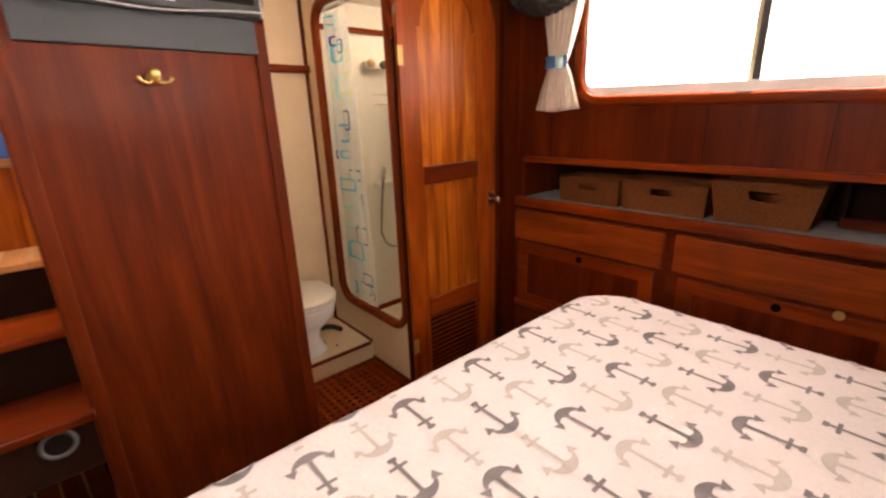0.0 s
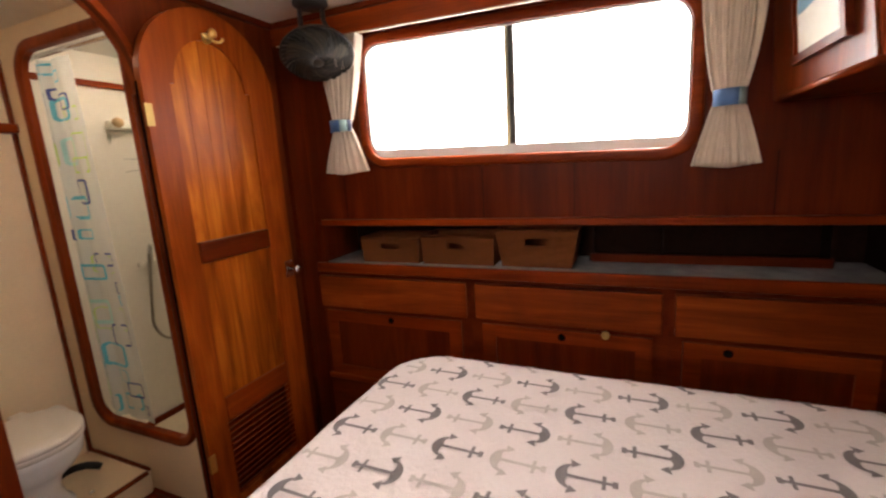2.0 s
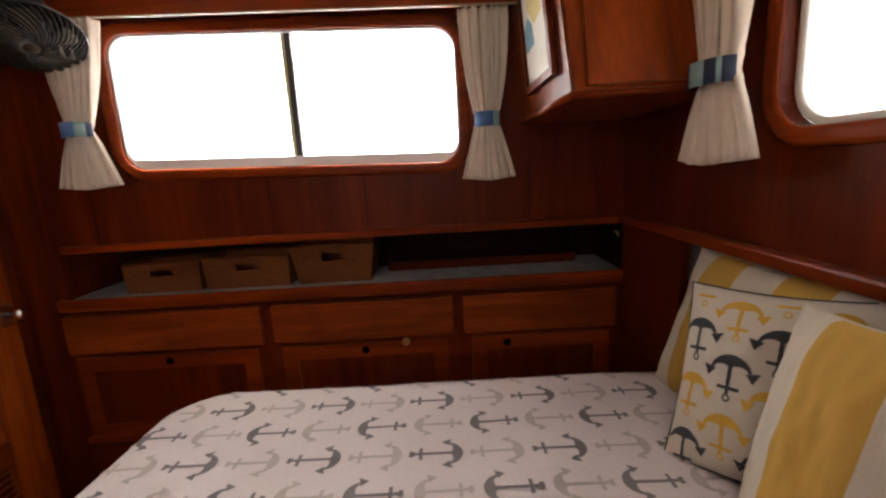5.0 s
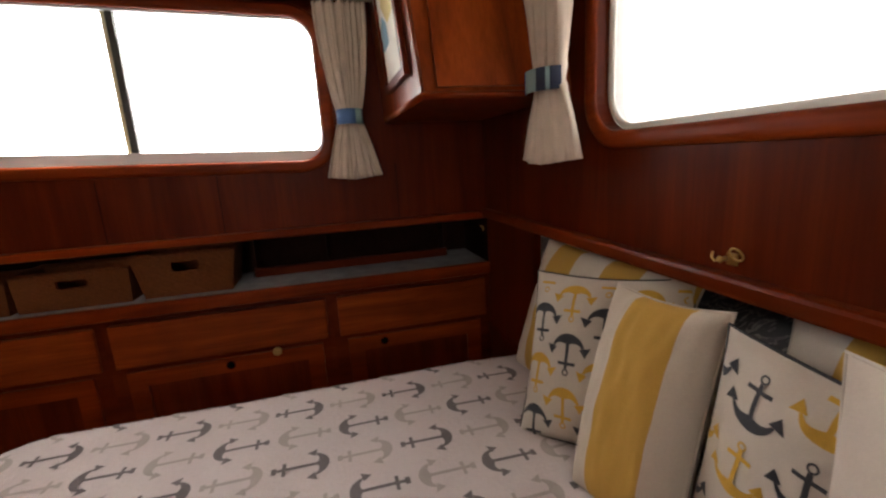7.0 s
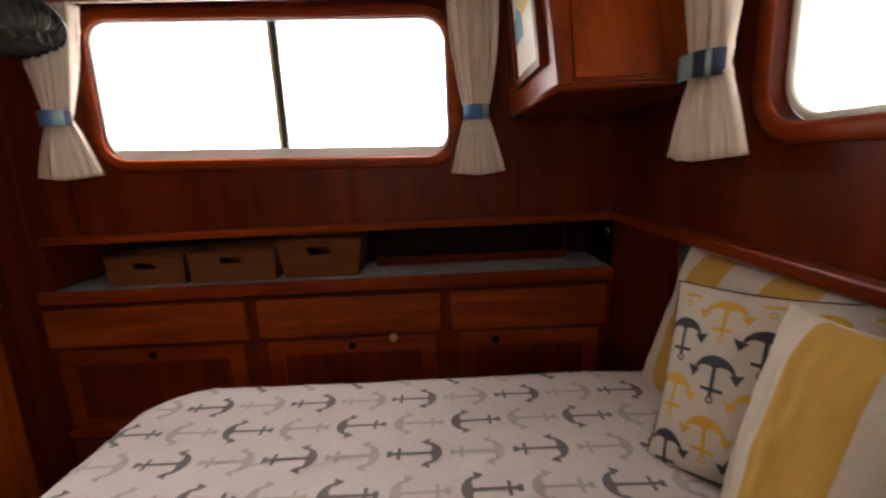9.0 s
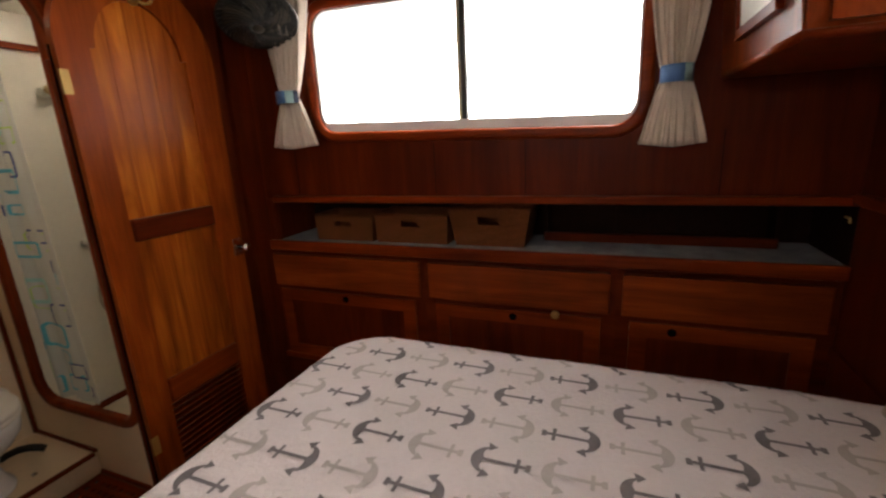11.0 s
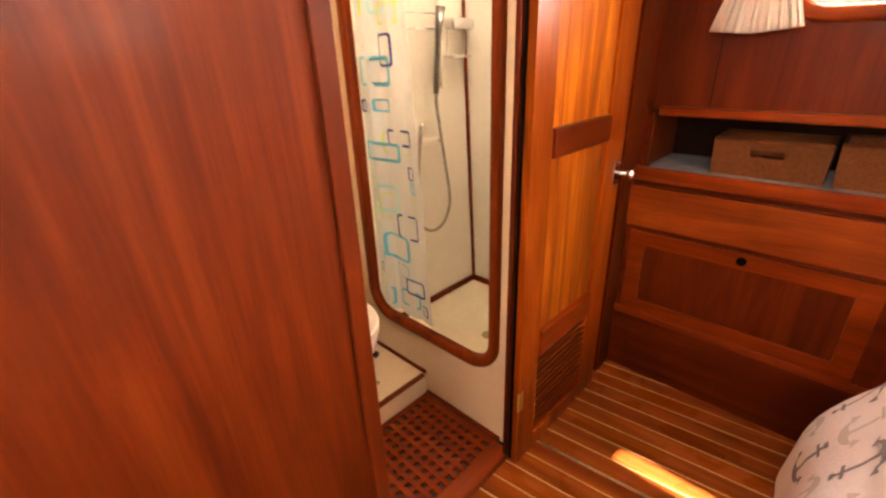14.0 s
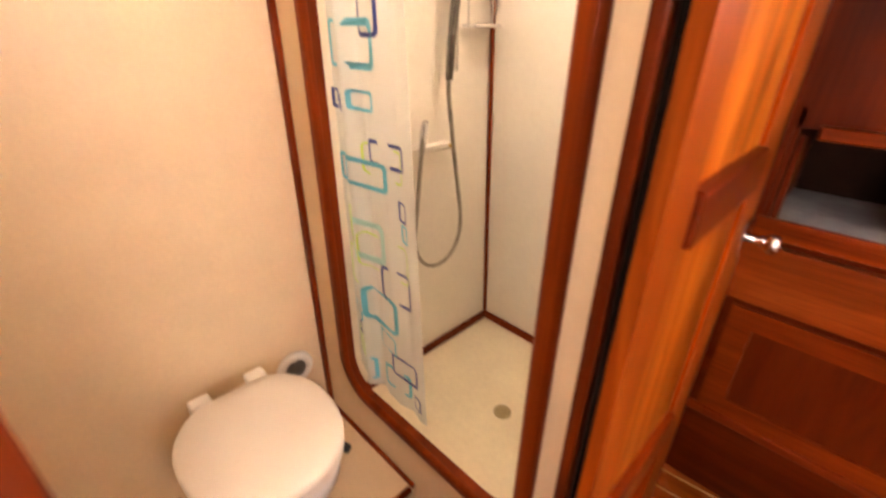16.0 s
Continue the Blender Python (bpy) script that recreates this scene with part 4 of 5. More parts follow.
def cushion_anchors(c, front, width, height, size, up, spots):
    """Printed anchors; spots: sideways and upward place in metres from the middle, and whether it is mustard."""
    shape = anchor_shape(size * 0.86, size * 0.88, size * 0.085, size * 0.085)
    for xx, zz, gold in spots:
        def put(u, w):
            a, b = 2 * (xx + w) / width, 2 * (zz + up * u) / height
            return front(max(-0.99, min(0.99, a)), max(-0.99, min(0.99, b)), 1, 0.0014)
        if abs(xx) > width / 2 or abs(zz) > height / 2:
            continue
        kept = [q for q in shape if abs(2 * (xx + sum(p[1] for p in q) / len(q)) / width) < 0.94 and abs(2 * (zz + up * sum(p[0] for p in q) / len(q)) / height) < 0.94]
        if not kept:
            continue
        ob = new("anchor_print", mesh_of(printed(kept, put, 3), print_yellow if gold else print_navy, "cushion_print"))
        ob.parent = c


stripe_a, stripe_b = striped("mustard_stripes_broad", 0.212, 0.78), striped("mustard_stripes", 0.225, 0.18)
cushion("cushion", "large mustard and white striped cushion leaning in the corner", (1.889, 0.275, TOP - 0.015), 4, 19, 0.56, 0.415, 0.13, stripe_b, 1)
c, f = cushion("cushion", "white cushion with charcoal and mustard anchors and dark piping", (1.681, 0.339, TOP - 0.003), 32.6, 23.6, 0.36, 0.395, 0.10, cushion_white, 5, print_navy)
cushion_anchors(c, f, 0.36, 0.395, 0.090, -1, [(0.135 - 0.076 * i, (0.078 if i % 2 == 0 else 0.130) - 0.118 * j, (i + j) % 2 == 1) for i in range(-1, 5) for j in range(-1, 4)])
cushion("cushion", "plump white cushion with one broad mustard stripe", (1.528, 0.395, TOP - 0.008), 10, 18, 0.222, 0.41, 0.13, stripe_a, 2)
cushion("cushion", "mustard and white striped cushion slumped behind the others", (1.20, 0.20, TOP + 0.005), 4, 16, 0.56, 0.375, 0.12, stripe_b, -3)
c, f = cushion("cushion", "white cushion with large charcoal and mustard anchors and dark piping", (1.280, 0.305, TOP + 0.004), 5, 4, 0.36, 0.365, 0.11, cushion_white, -5, print_navy)
cushion_anchors(c, f, 0.36, 0.37, 0.078, 1, [(0.100 - 0.080 * i, (0.112 if i % 2 == 0 else 0.148) - 0.100 * j, (max(i, 0) + j) % 2 == 1) for i in range(-1, 5) for j in range(4)])
cushion("cushion", "plain white cotton cushion standing at the end of the row", (1.012, 0.425, TOP - 0.005), 1, 6, 0.44, 0.45, 0.12, cushion_white)
# folded dark bedding in the headboard recess
bm = bmesh.new()
g = [[bm.verts.new((0.5 + 1.55 * i / 40, -0.13 + 0.30 * j / 8, 0.98 + 0.10 * math.sin(math.pi * j / 8) + 0.035 * noise.noise((i * 0.25, j * 0.4, 2)))) for j in range(9)] for i in range(41)]
for i in range(40):
    for j in range(8):
        bm.faces.new((g[i][j], g[i + 1][j], g[i + 1][j + 1], g[i][j + 1]))
bl = thing("folded_blanket", (1.2, 0.0, 0.70), "dark patterned blanket bundled behind the cushions", "blanket")
part("fold", bm, dark_bedding, bl, "", True)
part("bundle", box(0.5, 2.05, -0.13, 0.15, 0.66, 0.99, 0.04, 3), dark_bedding, bl)
structure("headboard_shelf", box(-0.75, HX, -0.165, AY + 0.01, 0.62, 0.655), mahog_x, "berth shelf under the recess")


# ---- baskets on the side shelf ----
def basket(y0, y1, h, taper, depth=0.20):
    x0, z0 = 2.775, 0.937
    b = thing("basket", ((x0 + depth / 2), (y0 + y1) / 2, z0), "rectangular seagrass storage basket with cut-out grips", "basket", "baskets on the side shelf")
    t = 0.011
    cy = (y0 + y1) / 2
    hw = (y1 - y0) / 2
    gw, g0, g1 = 0.050, h * 0.58, h * 0.80

    def wall(fixed):
        def place(u, v, w):
            k = 1 - taper * (1 - v / h)
            return (x0 + fixed(w) + (1 - k) * 0.05, cy + u * k, z0 + v)
        return place

    for nm, fx in (("front", lambda w: w), ("back", lambda w: depth - t + w)):
        part(nm + "_wall", plate([[(-hw, 0), (hw, 0), (hw, h), (-hw, h)], rounded(-gw, gw, g0, g1, 0.006, 3)], wall(fx), t), weave, b)
    for s in (-1, 1):
        bm = bmesh.new()
        vs = []
        for dz in (0, h):
            k = 1 - taper * (1 - dz / h)
            for w in (0, t):
                for dx in (0.003, depth - 0.003):
                    vs.append(bm.verts.new((x0 + dx + (1 - k) * 0.05 * (1 if dx < 0.1 else 1), cy + s * (hw * k - w), z0 + dz)))
        for q in ((0, 1, 5, 4), (2, 3, 7, 6), (0, 2, 6, 4), (1, 3, 7, 5), (0, 1, 3, 2), (4, 5, 7, 6)):
            bm.faces.new([vs[i] for i in q])
        part("side_wall", bm, weave, b)
    part("bottom", box(x0 + 0.012, x0 + depth - 0.01, cy - hw * (1 - taper) + 0.01, cy + hw * (1 - taper) - 0.01, z0 + 0.002, z0 + 0.010), weave, b)
    rim = [(x0 + t / 2, cy - hw + t / 2, z0 + h), (x0 + depth - t / 2, cy - hw + t / 2, z0 + h), (x0 + depth - t / 2, cy + hw - t / 2, z0 + h), (x0 + t / 2, cy + hw - t / 2, z0 + h)]
    part("rim", tube(rim, 0.0085, 8, True), weave, b, "", True)
    return b


basket(1.945, 2.275, 0.122, 0.03)
basket(1.562, 1.932, 0.133, 0.04)
basket(1.195, 1.558, 0.165, 0.16)


# ---- curtains ----
def curtain(name_label, place, top_w, tie_w, foot_w, z_top, z_tie, z_foot, lean, bands):
    """A gathered half curtain held by a tie: place(u, v, w) has u along the wall, v up, w off it. lean shifts the head sideways."""
    c = thing("curtain", place(0, z_foot, 0), name_label, "curtain", "tied-back cotton curtains")
    nu, nv = 72, 40
    bm = bmesh.new()
    g = []
    for j in range(nv + 1):
        v = j / nv
        z = z_foot + (z_top - z_foot) * v
        if z < z_tie:
            k = (z_tie - z) / (z_tie - z_foot)
            width = tie_w + (foot_w - tie_w) * k ** 0.8
            shift = 0.0
            amp = 0.009 + 0.009 * k
        else:
            k = (z - z_tie) / (z_top - z_tie)
            width = tie_w + (top_w - tie_w) * (math.sin(k * math.pi / 2) ** 0.75)
            shift = lean * k ** 1.4
            amp = 0.010 + 0.010 * min(1, k * 2)
        row = []
        for i in range(nu + 1):
            s = i / nu
            fold = math.sin(s * 2 * math.pi * 6.5 + 1.3 * math.sin(s * 9) + 0.8 * v) * (0.7 + 0.6 * noise.noise((s * 4, v * 1.5, z_foot * 9))) + 0.35 * math.sin(s * 2 * math.pi * 17 + 3 * v) + 0.6 * noise.noise((s * 6, v * 3, z_foot * 5))
            bulge = 0.030 * math.sin(math.pi * s)
            u = (s - 0.5) * width + shift + 0.004 * math.cos(s * 40)
            zz = z + (0.012 * (1 - abs(2 * s - 1)) if j == 0 else 0) * -1
            row.append(bm.verts.new(place(u, zz, bulge + amp * fold)))
        g.append(row)
    for j in range(nv):
        for i in range(nu):
            bm.faces.new((g[j][i], g[j][i + 1], g[j + 1][i + 1], g[j + 1][i]))
    ob = part("drape", bm, curtain_cloth, c, "", True)
    mod = ob.modifiers.new("thickness", "SOLIDIFY")
    mod.thickness = 0.003
    total = sum(b[0] for b in bands)
    at = 0.0
    for share, mat in bands:
        bm = bmesh.new()
        rows = []
        for q in range(7):
            s = (at + share * q / 6) / total
            a = math.pi * s
            u, w = -math.cos(a) * (tie_w / 2 + 0.010), 0.012 + 0.048 * math.sin(a)
            rows.append([bm.verts.new(place(u, z_tie + dz, w + dw)) for dz, dw in ((-0.026, 0), (0.026, 0), (0.026, 0.003), (-0.026, 0.003))])
        for a, b in zip(rows, rows[1:]):
            for q in range(4):
                bm.faces.new((a[q], a[(q + 1) % 4], b[(q + 1) % 4], b[q]))
        bm.faces.new(rows[0])
        bm.faces.new(rows[-1])
        part("tie_band", bm, mat, c, "striped woven tie", True)
        at += share
    return c


BLUE = ((0.62, tie_blue), (0.22, tie_teal), (0.16, tie_navy))
curtain("cream cotton curtain tied with a blue band beside the side window", lambda u, v, w: (2.625 - w, 2.205 - u, v), 0.21, 0.085, 0.235, 1.975, 1.603, 1.400, 0.03, BLUE)
curtain("cream cotton curtain tied with a blue band beside the side window", lambda u, v, w: (2.625 - w, 0.716 - u, v), 0.185, 0.072, 0.205, 1.935, 1.558, 1.350, 0.0, BLUE)
curtain("cream cotton curtain with a blue striped tie by the stern window", lambda u, v, w: (1.985 - u, 0.262 + w, v), 0.24, 0.112, 0.27, 1.99, 1.565, 1.378, -0.05,
        ((0.40, tie_blue), (0.24, tie_teal), (0.14, tie_navy), (0.06, tie_teal), (0.16, tie_navy)))

# ---- fan under the ceiling ----
FC, FN = Vector((2.475, 2.190, 1.878)), Vector((-0.403, -0.316, -0.855)).normalized()
fan = thing("cabin_fan", (2.49, 2.21, CZ), "black metal cabin fan hung from the ceiling on a forked bracket", "fan")
part("base_plate", lathe([(0.070, 0.0), (0.072, -0.012), (0.060, -0.022), (0.020, -0.026)], (2.492, 2.214, CZ - 0.0005), "z", 28), fan_black, fan, "", True)
side = FN.cross(Vector((0, 0, 1))).normalized()
for s in (-1, 1):
    a = Vector((2.492, 2.214, CZ - 0.02)) + side * s * 0.045
    part("bracket_arm", tube([a, a + Vector((0, 0, -0.05)), FC + side * s * 0.055 + Vector((0, 0, 0.085)), FC + side * s * 0.05 + Vector((0, 0, 0.03))], 0.010, 8), fan_black, fan, "", True)
rot = FN.to_track_quat("Z", "Y").to_matrix().to_4x4()
place = Matrix.Translation(FC) @ rot


def fan_part(name, bm, mat, label="", smooth=True):
    bm.transform(place)
    return part(name, bm, mat, fan, label, smooth)


R = 0.145
fan_part("motor", lathe([(0.020, -0.075), (0.045, -0.070), (0.052, -0.030), (0.048, 0.0), (0.020, 0.010)], (0, 0, -0.01), "z", 24), fan_black)
fan_part("rear_bowl", lathe([(0.045, -0.062), (0.100, -0.052), (0.132, -0.024), (R, 0.0), (R - 0.004, 0.0), (0.126, -0.022), (0.095, -0.048), (0.040, -0.058)], (0, 0, 0), "z", 36), fan_black)
fan_part("rim", tube([(R * math.cos(a), R * math.sin(a), 0.0) for a in [2 * math.pi * i / 40 for i in range(40)]], 0.0045, 8, True), fan_black)
fan_part("front_hub", lathe([(0.004, 0.046), (0.020, 0.044), (0.026, 0.038), (0.022, 0.034)], (0, 0, 0), "z", 20), fan_steel, "worn metal hub")
for i in range(38):
    a0 = 2 * math.pi * i / 38
    pts = []
    for q in range(8):
        s = q / 7
        r = 0.022 + (R - 0.022) * s
        a = a0 + 1.15 * s
        pts.append((r * math.cos(a), r * math.sin(a), 0.042 * math.cos(s * math.pi / 2) ** 0.8))
    fan_part("guard_wire", tube(pts, 0.0024, 5), fan_black if i % 5 else fan_steel)
for i in range(5):
    bm = bmesh.new()
    g = []
    for q in range(7):
        s = q / 6
        r = 0.025 + 0.100 * s
        row = []
        for k in range(5):
            a = 2 * math.pi * i / 5 + (k / 4 - 0.5) * (0.95 - 0.25 * s) + 0.35 * s
            row.append(bm.verts.new((r * math.cos(a), r * math.sin(a), 0.008 + 0.016 * (k / 4 - 0.5))))
        g.append(row)
    for q in range(6):
        for k in range(4):
            bm.faces.new((g[q][k], g[q][k + 1], g[q + 1][k + 1], g[q + 1][k]))
    fan_part("blade", bm, fan_steel, "brushed metal blade")

# ---- ceiling lamp ----
cl = thing("ceiling_lamp", (2.20, 1.90, CZ), "flat white lamp panel on the headliner", "lamp")
part("housing", box(1.98, 2.36, 1.72, 2.02, CZ - 0.016, CZ - 0.001, 0.006), white_plastic, cl)

# ---- toilet ----
TC = Vector((1.655, 3.205, 0.107))
toilet = thing("toilet", TC, "white porcelain marine toilet with a closed lid", "toilet")


def oval(z, rx, rb, rf, yc=0.0, n=36, flat=0.0):
    """One ring of the bowl: rx across, rf to the front, rb to the back."""
    rx, rf, rb = rx * 1.03, rf * 1.12, rb * 0.97
    pts = []
    for i in range(n):
        a = 2 * math.pi * i / n
        co, si = math.cos(a), math.sin(a)
        y = -(rf if si < 0 else rb) * abs(si) ** 0.92 * (-1 if si < 0 else 1) * -1
        if flat and y > 0:
            y = min(y, rb * flat)
        pts.append((TC.x + rx * math.copysign(abs(co) ** 0.9, co), TC.y + yc + y, TC.z + z))
    return pts


def skin(rings, mat, name, label=""):
    bm = bmesh.new()
    vs = [[bm.verts.new(p) for p in ring] for ring in rings]
    for a, b in zip(vs, vs[1:]):
        for i in range(len(a)):
            bm.faces.new((a[i], a[(i + 1) % len(a)], b[(i + 1) % len(b)], b[i]))
    bm.faces.new(vs[0])
    bm.faces.new(vs[-1])
    return part(name, bm, mat, toilet, label, True)


skin([oval(0.0, 0.105, 0.14, 0.125), oval(0.012, 0.108, 0.14, 0.128), oval(0.03, 0.092, 0.13, 0.110), oval(0.09, 0.076, 0.12, 0.092), oval(0.15, 0.090, 0.13, 0.105),
      oval(0.20, 0.135, 0.16, 0.160), oval(0.245, 0.165, 0.185, 0.190), oval(0.285, 0.172, 0.19, 0.197), oval(0.312, 0.172, 0.19, 0.197)], porcelain, "bowl")
skin([oval(0.313, 0.176, 0.19, 0.202, flat=0.95), oval(0.318, 0.180, 0.19, 0.206, flat=0.95), oval(0.329, 0.180, 0.19, 0.206, flat=0.95), oval(0.333, 0.176, 0.19, 0.202, flat=0.95)], seat_plastic, "seat", "white plastic seat ring")
skin([oval(0.334, 0.176, 0.195, 0.203, flat=0.92), oval(0.338, 0.181, 0.196, 0.208, flat=0.92), oval(0.350, 0.181, 0.196, 0.208, flat=0.92), oval(0.358, 0.172, 0.188, 0.199, flat=0.92), oval(0.361, 0.12, 0.14, 0.15, flat=0.92)], seat_plastic, "lid", "closed white lid")
for s in (-1, 1):
    part("hinge_block", box(TC.x + s * 0.075 - 0.028, TC.x + s * 0.075 + 0.028, TC.y + 0.172, TC.y + 0.215, TC.z + 0.312, TC.z + 0.356, 0.008, 3), seat_plastic, toilet)
vent = thing("wall_vent", (1.885, TY, 0.34), "round white plastic vent cover on the cream wall", "vent")
part("cover", lathe([(0.062, 0.0), (0.062, -0.008), (0.052, -0.016), (0.040, -0.016), (0.038, -0.010), (0.004, -0.010)], (1.872, TY - 0.0005, 0.345), "y", 32), white_plastic, vent, "", True)
for k in range(9):
    z = 0.317 + 0.007 * k
    hw = math.sqrt(max(0.0, 0.034 ** 2 - (z - 0.345) ** 2))
    part("slot", box(1.872 - hw, 1.872 + hw, TY - 0.0125, TY - 0.0105, z - 0.0018, z + 0.0018), black_plastic, vent)
br = thing("hose_handle", (1.85, 3.28, 0.108), "curved black rubber hose lying on the platform", "hose")
part("tube", tube([(1.795, 3.345, 0.122), (1.812, 3.330, 0.138), (1.842, 3.305, 0.148), (1.872, 3.280, 0.146), (1.898, 3.255, 0.134), (1.910, 3.243, 0.122)], [0.013, 0.015, 0.016, 0.016, 0.016, 0.014], 12), rubber, br, "", True)
vl = thing("floor_valve", (1.80, 3.10, 0.108), "small chrome hinge pin cap on the platform", "cap")
part("cap", lathe([(0.010, 0.0), (0.010, 0.006), (0.004, 0.009)], (1.80, 3.11, 0.1075), "z", 12), chrome, vl, "", True)

# ---- shower fittings ----
SB = 3.489
sh = thing("shower_set", (2.60, SB, 1.2), "chrome shower rail with hand shower, mixer and long hose", "shower")
part("rail", tube([(2.590, SB - 0.040, 1.22), (2.590, SB - 0.040, 1.66)], 0.010, 10), chrome, sh, "", True)
part("hand_shower", tube([(2.515, SB - 0.085, 1.200), (2.520, SB - 0.088, 1.30), (2.535, SB - 0.090, 1.42), (2.548, SB - 0.100, 1.56)], [0.013, 0.014, 0.015, 0.024], 10), plain("smoky_chrome", (0.20, 0.19, 0.18), 0.25, 60, 0.2, 0.03, metal=0.9), sh, "dark chrome hand shower", True)
part("mixer_body", box(2.66, 2.80, SB - 0.075, SB - 0.005, 1.475, 1.525, 0.012, 3), chrome, sh, "chrome mixer", True)
part("mixer_knob", lathe([(0.024, 0.0), (0.028, 0.012), (0.026, 0.040), (0.012, 0.046)], (2.800, SB - 0.04, 1.50), "x", 16), chrome, sh, "", True)
part("soap_shelf", box(2.655, 2.79, SB - 0.07, SB - 0.004, 1.350, 1.362, 0.004), chrome, sh, "small wire soap shelf")
for x in (2.66, 2.785):
    part("shelf_post", tube([(x, SB - 0.03, 1.36), (x, SB - 0.03, 1.48)], 0.004, 6), chrome, sh)
part("wall_outlet", tube([(2.440, SB - 0.003, 0.965), (2.438, SB - 0.035, 0.972), (2.430, SB - 0.050, 1.01), (2.434, SB - 0.055, 1.055), (2.440, SB - 0.055, 1.075)], [0.012, 0.011, 0.014, 0.013, 0.009], 10), chrome, sh, "chrome hose holder", True)
part("holder_bar", box(2.380, 2.590, SB - 0.028, SB - 0.002, 0.952, 0.980, 0.007), white_plastic, sh, "white mounting bar")
part("bar_screw", lathe([(0.009, 0.0), (0.009, -0.006), (0.004, -0.008)], (2.585, SB - 0.028, 0.966), "y", 12), brass, sh)
hose = [(2.515, SB - 0.085, 1.200)]
for i in range(1, 12):
    t = i / 12
    hose.append((2.515 + 0.105 * t ** 1.1, SB - 0.08 + 0.02 * t, 1.200 - 0.52 * t))
for i in range(13):
    a = math.pi * i / 12
    hose.append((2.500 + 0.122 * math.cos(a), SB - 0.055, 0.655 - 0.148 * math.sin(a)))
for i in range(1, 9):
    t = i / 8
    hose.append((2.378 + 0.052 * t, SB - 0.055, 0.655 + 0.40 * t))
hose.append((2.440, SB - 0.055, 1.072))
part("hose", tube(hose, 0.0075, 8), hose_metal, sh, "long metal hose", True)
soap = thing("soap_dispenser", (2.40, SB, 1.72), "small wall soap holder with a dark round knob", "soap holder")
part("holder", box(2.36, 2.50, SB - 0.05, SB - 0.002, 1.690, 1.735, 0.010, 3), white_plastic, soap, "", True)
part("knob", lathe([(0.024, 0.0), (0.026, -0.02), (0.018, -0.028)], (2.485, SB - 0.05, 1.715), "y", 16), fan_steel, soap, "dark metal knob", True)
part("ball", lathe([(0.004, 0.026), (0.022, 0.016), (0.027, 0.0), (0.022, -0.016), (0.004, -0.026)], (2.385, SB - 0.075, 1.72), "z", 14), plain("tan_soap", (0.62, 0.42, 0.22), 0.5), soap, "tan soap ball", True)
rk = thing("wire_rack", (2.48, SB, 1.50), "thin wire soap rack on the shower wall", "rack")
part("wire", tube([(2.42, SB - 0.004, 1.54), (2.42, SB - 0.07, 1.535), (2.55, SB - 0.07, 1.535), (2.55, SB - 0.004, 1.54)], 0.003, 6), chrome, rk)
part("wire", tube([(2.42, SB - 0.004, 1.47), (2.42, SB - 0.07, 1.475), (2.55, SB - 0.07, 1.475), (2.55, SB - 0.004, 1.47)], 0.003, 6), chrome, rk)
dr = thing("shower_drain", (2.45, 3.03, 0.043), "small round metal drain in the tray", "drain")
part("strainer", lathe([(0.034, 0.0), (0.034, 0.003), (0.024, 0.004), (0.022, 0.002), (0.003, 0.002)], (2.45, 3.03, 0.0425), "z", 16), plain("dull_brass", (0.45, 0.36, 0.2), 0.45, 60, 0.3, 0.1, metal=0.6), dr)

# shower curtain drawn to one side, with its printed squares
sc = thing("shower_curtain", (2.06, 3.2, 0.3), "clear plastic shower curtain printed with blue and green squares", "curtain")


def drape(s, z, off=0.0):
    """s runs along the gathered sheet from the far side; z up."""
    k = (1.93 - z) / 1.6
    y = 3.375 - s * (0.275 + 0.080 * k)
    loose = 1.0 if s < 0.25 else max(0.28, 1.0 - 3.0 * (s - 0.25))
    x = 2.060 + loose * (0.018 * math.sin(s * 17 + 0.5 * k) + 0.008 * math.sin(s * 31 + 2)) - 0.006 * k
    return Vector((x - off, y, z))


bm = bmesh.new()
g = [[bm.verts.new(drape(i / 56, 0.30 + 1.64 * j / 24)) for j in range(25)] for i in range(57)]
for i in range(56):
    for j in range(24):
        bm.faces.new((g[i][j], g[i + 1][j], g[i + 1][j + 1], g[i][j + 1]))
part("sheet", bm, sheet_plastic, sc, "", True)
part("curtain_rod", tube([(2.065, 2.63, 1.965), (2.065, 3.48, 1.965)], 0.010, 10), chrome, sc, "", True)


def square(s, z, w, h, t, mat):
    """A rounded square outline printed on the sheet; w and h in metres of cloth."""
    ws = w / 0.30
    loop = rounded(-w / 2, w / 2, -h / 2, h / 2, min(w, h) * 0.18, 4)
    inner = rounded(-w / 2 + t, w / 2 - t, -h / 2 + t, h / 2 - t, min(w, h) * 0.12, 4)
    bm = bmesh.new()
    a = [bm.verts.new(drape(s + u / 0.30, z + v, 0.003)) for u, v in loop]
    b = [bm.verts.new(drape(s + u / 0.30, z + v, 0.003)) for u, v in inner]
    for i in range(len(a)):
        j = (i + 1) % len(a)
        bm.faces.new((a[i], a[j], b[j], b[i]))
    part("printed_square", bm, mat, sc)


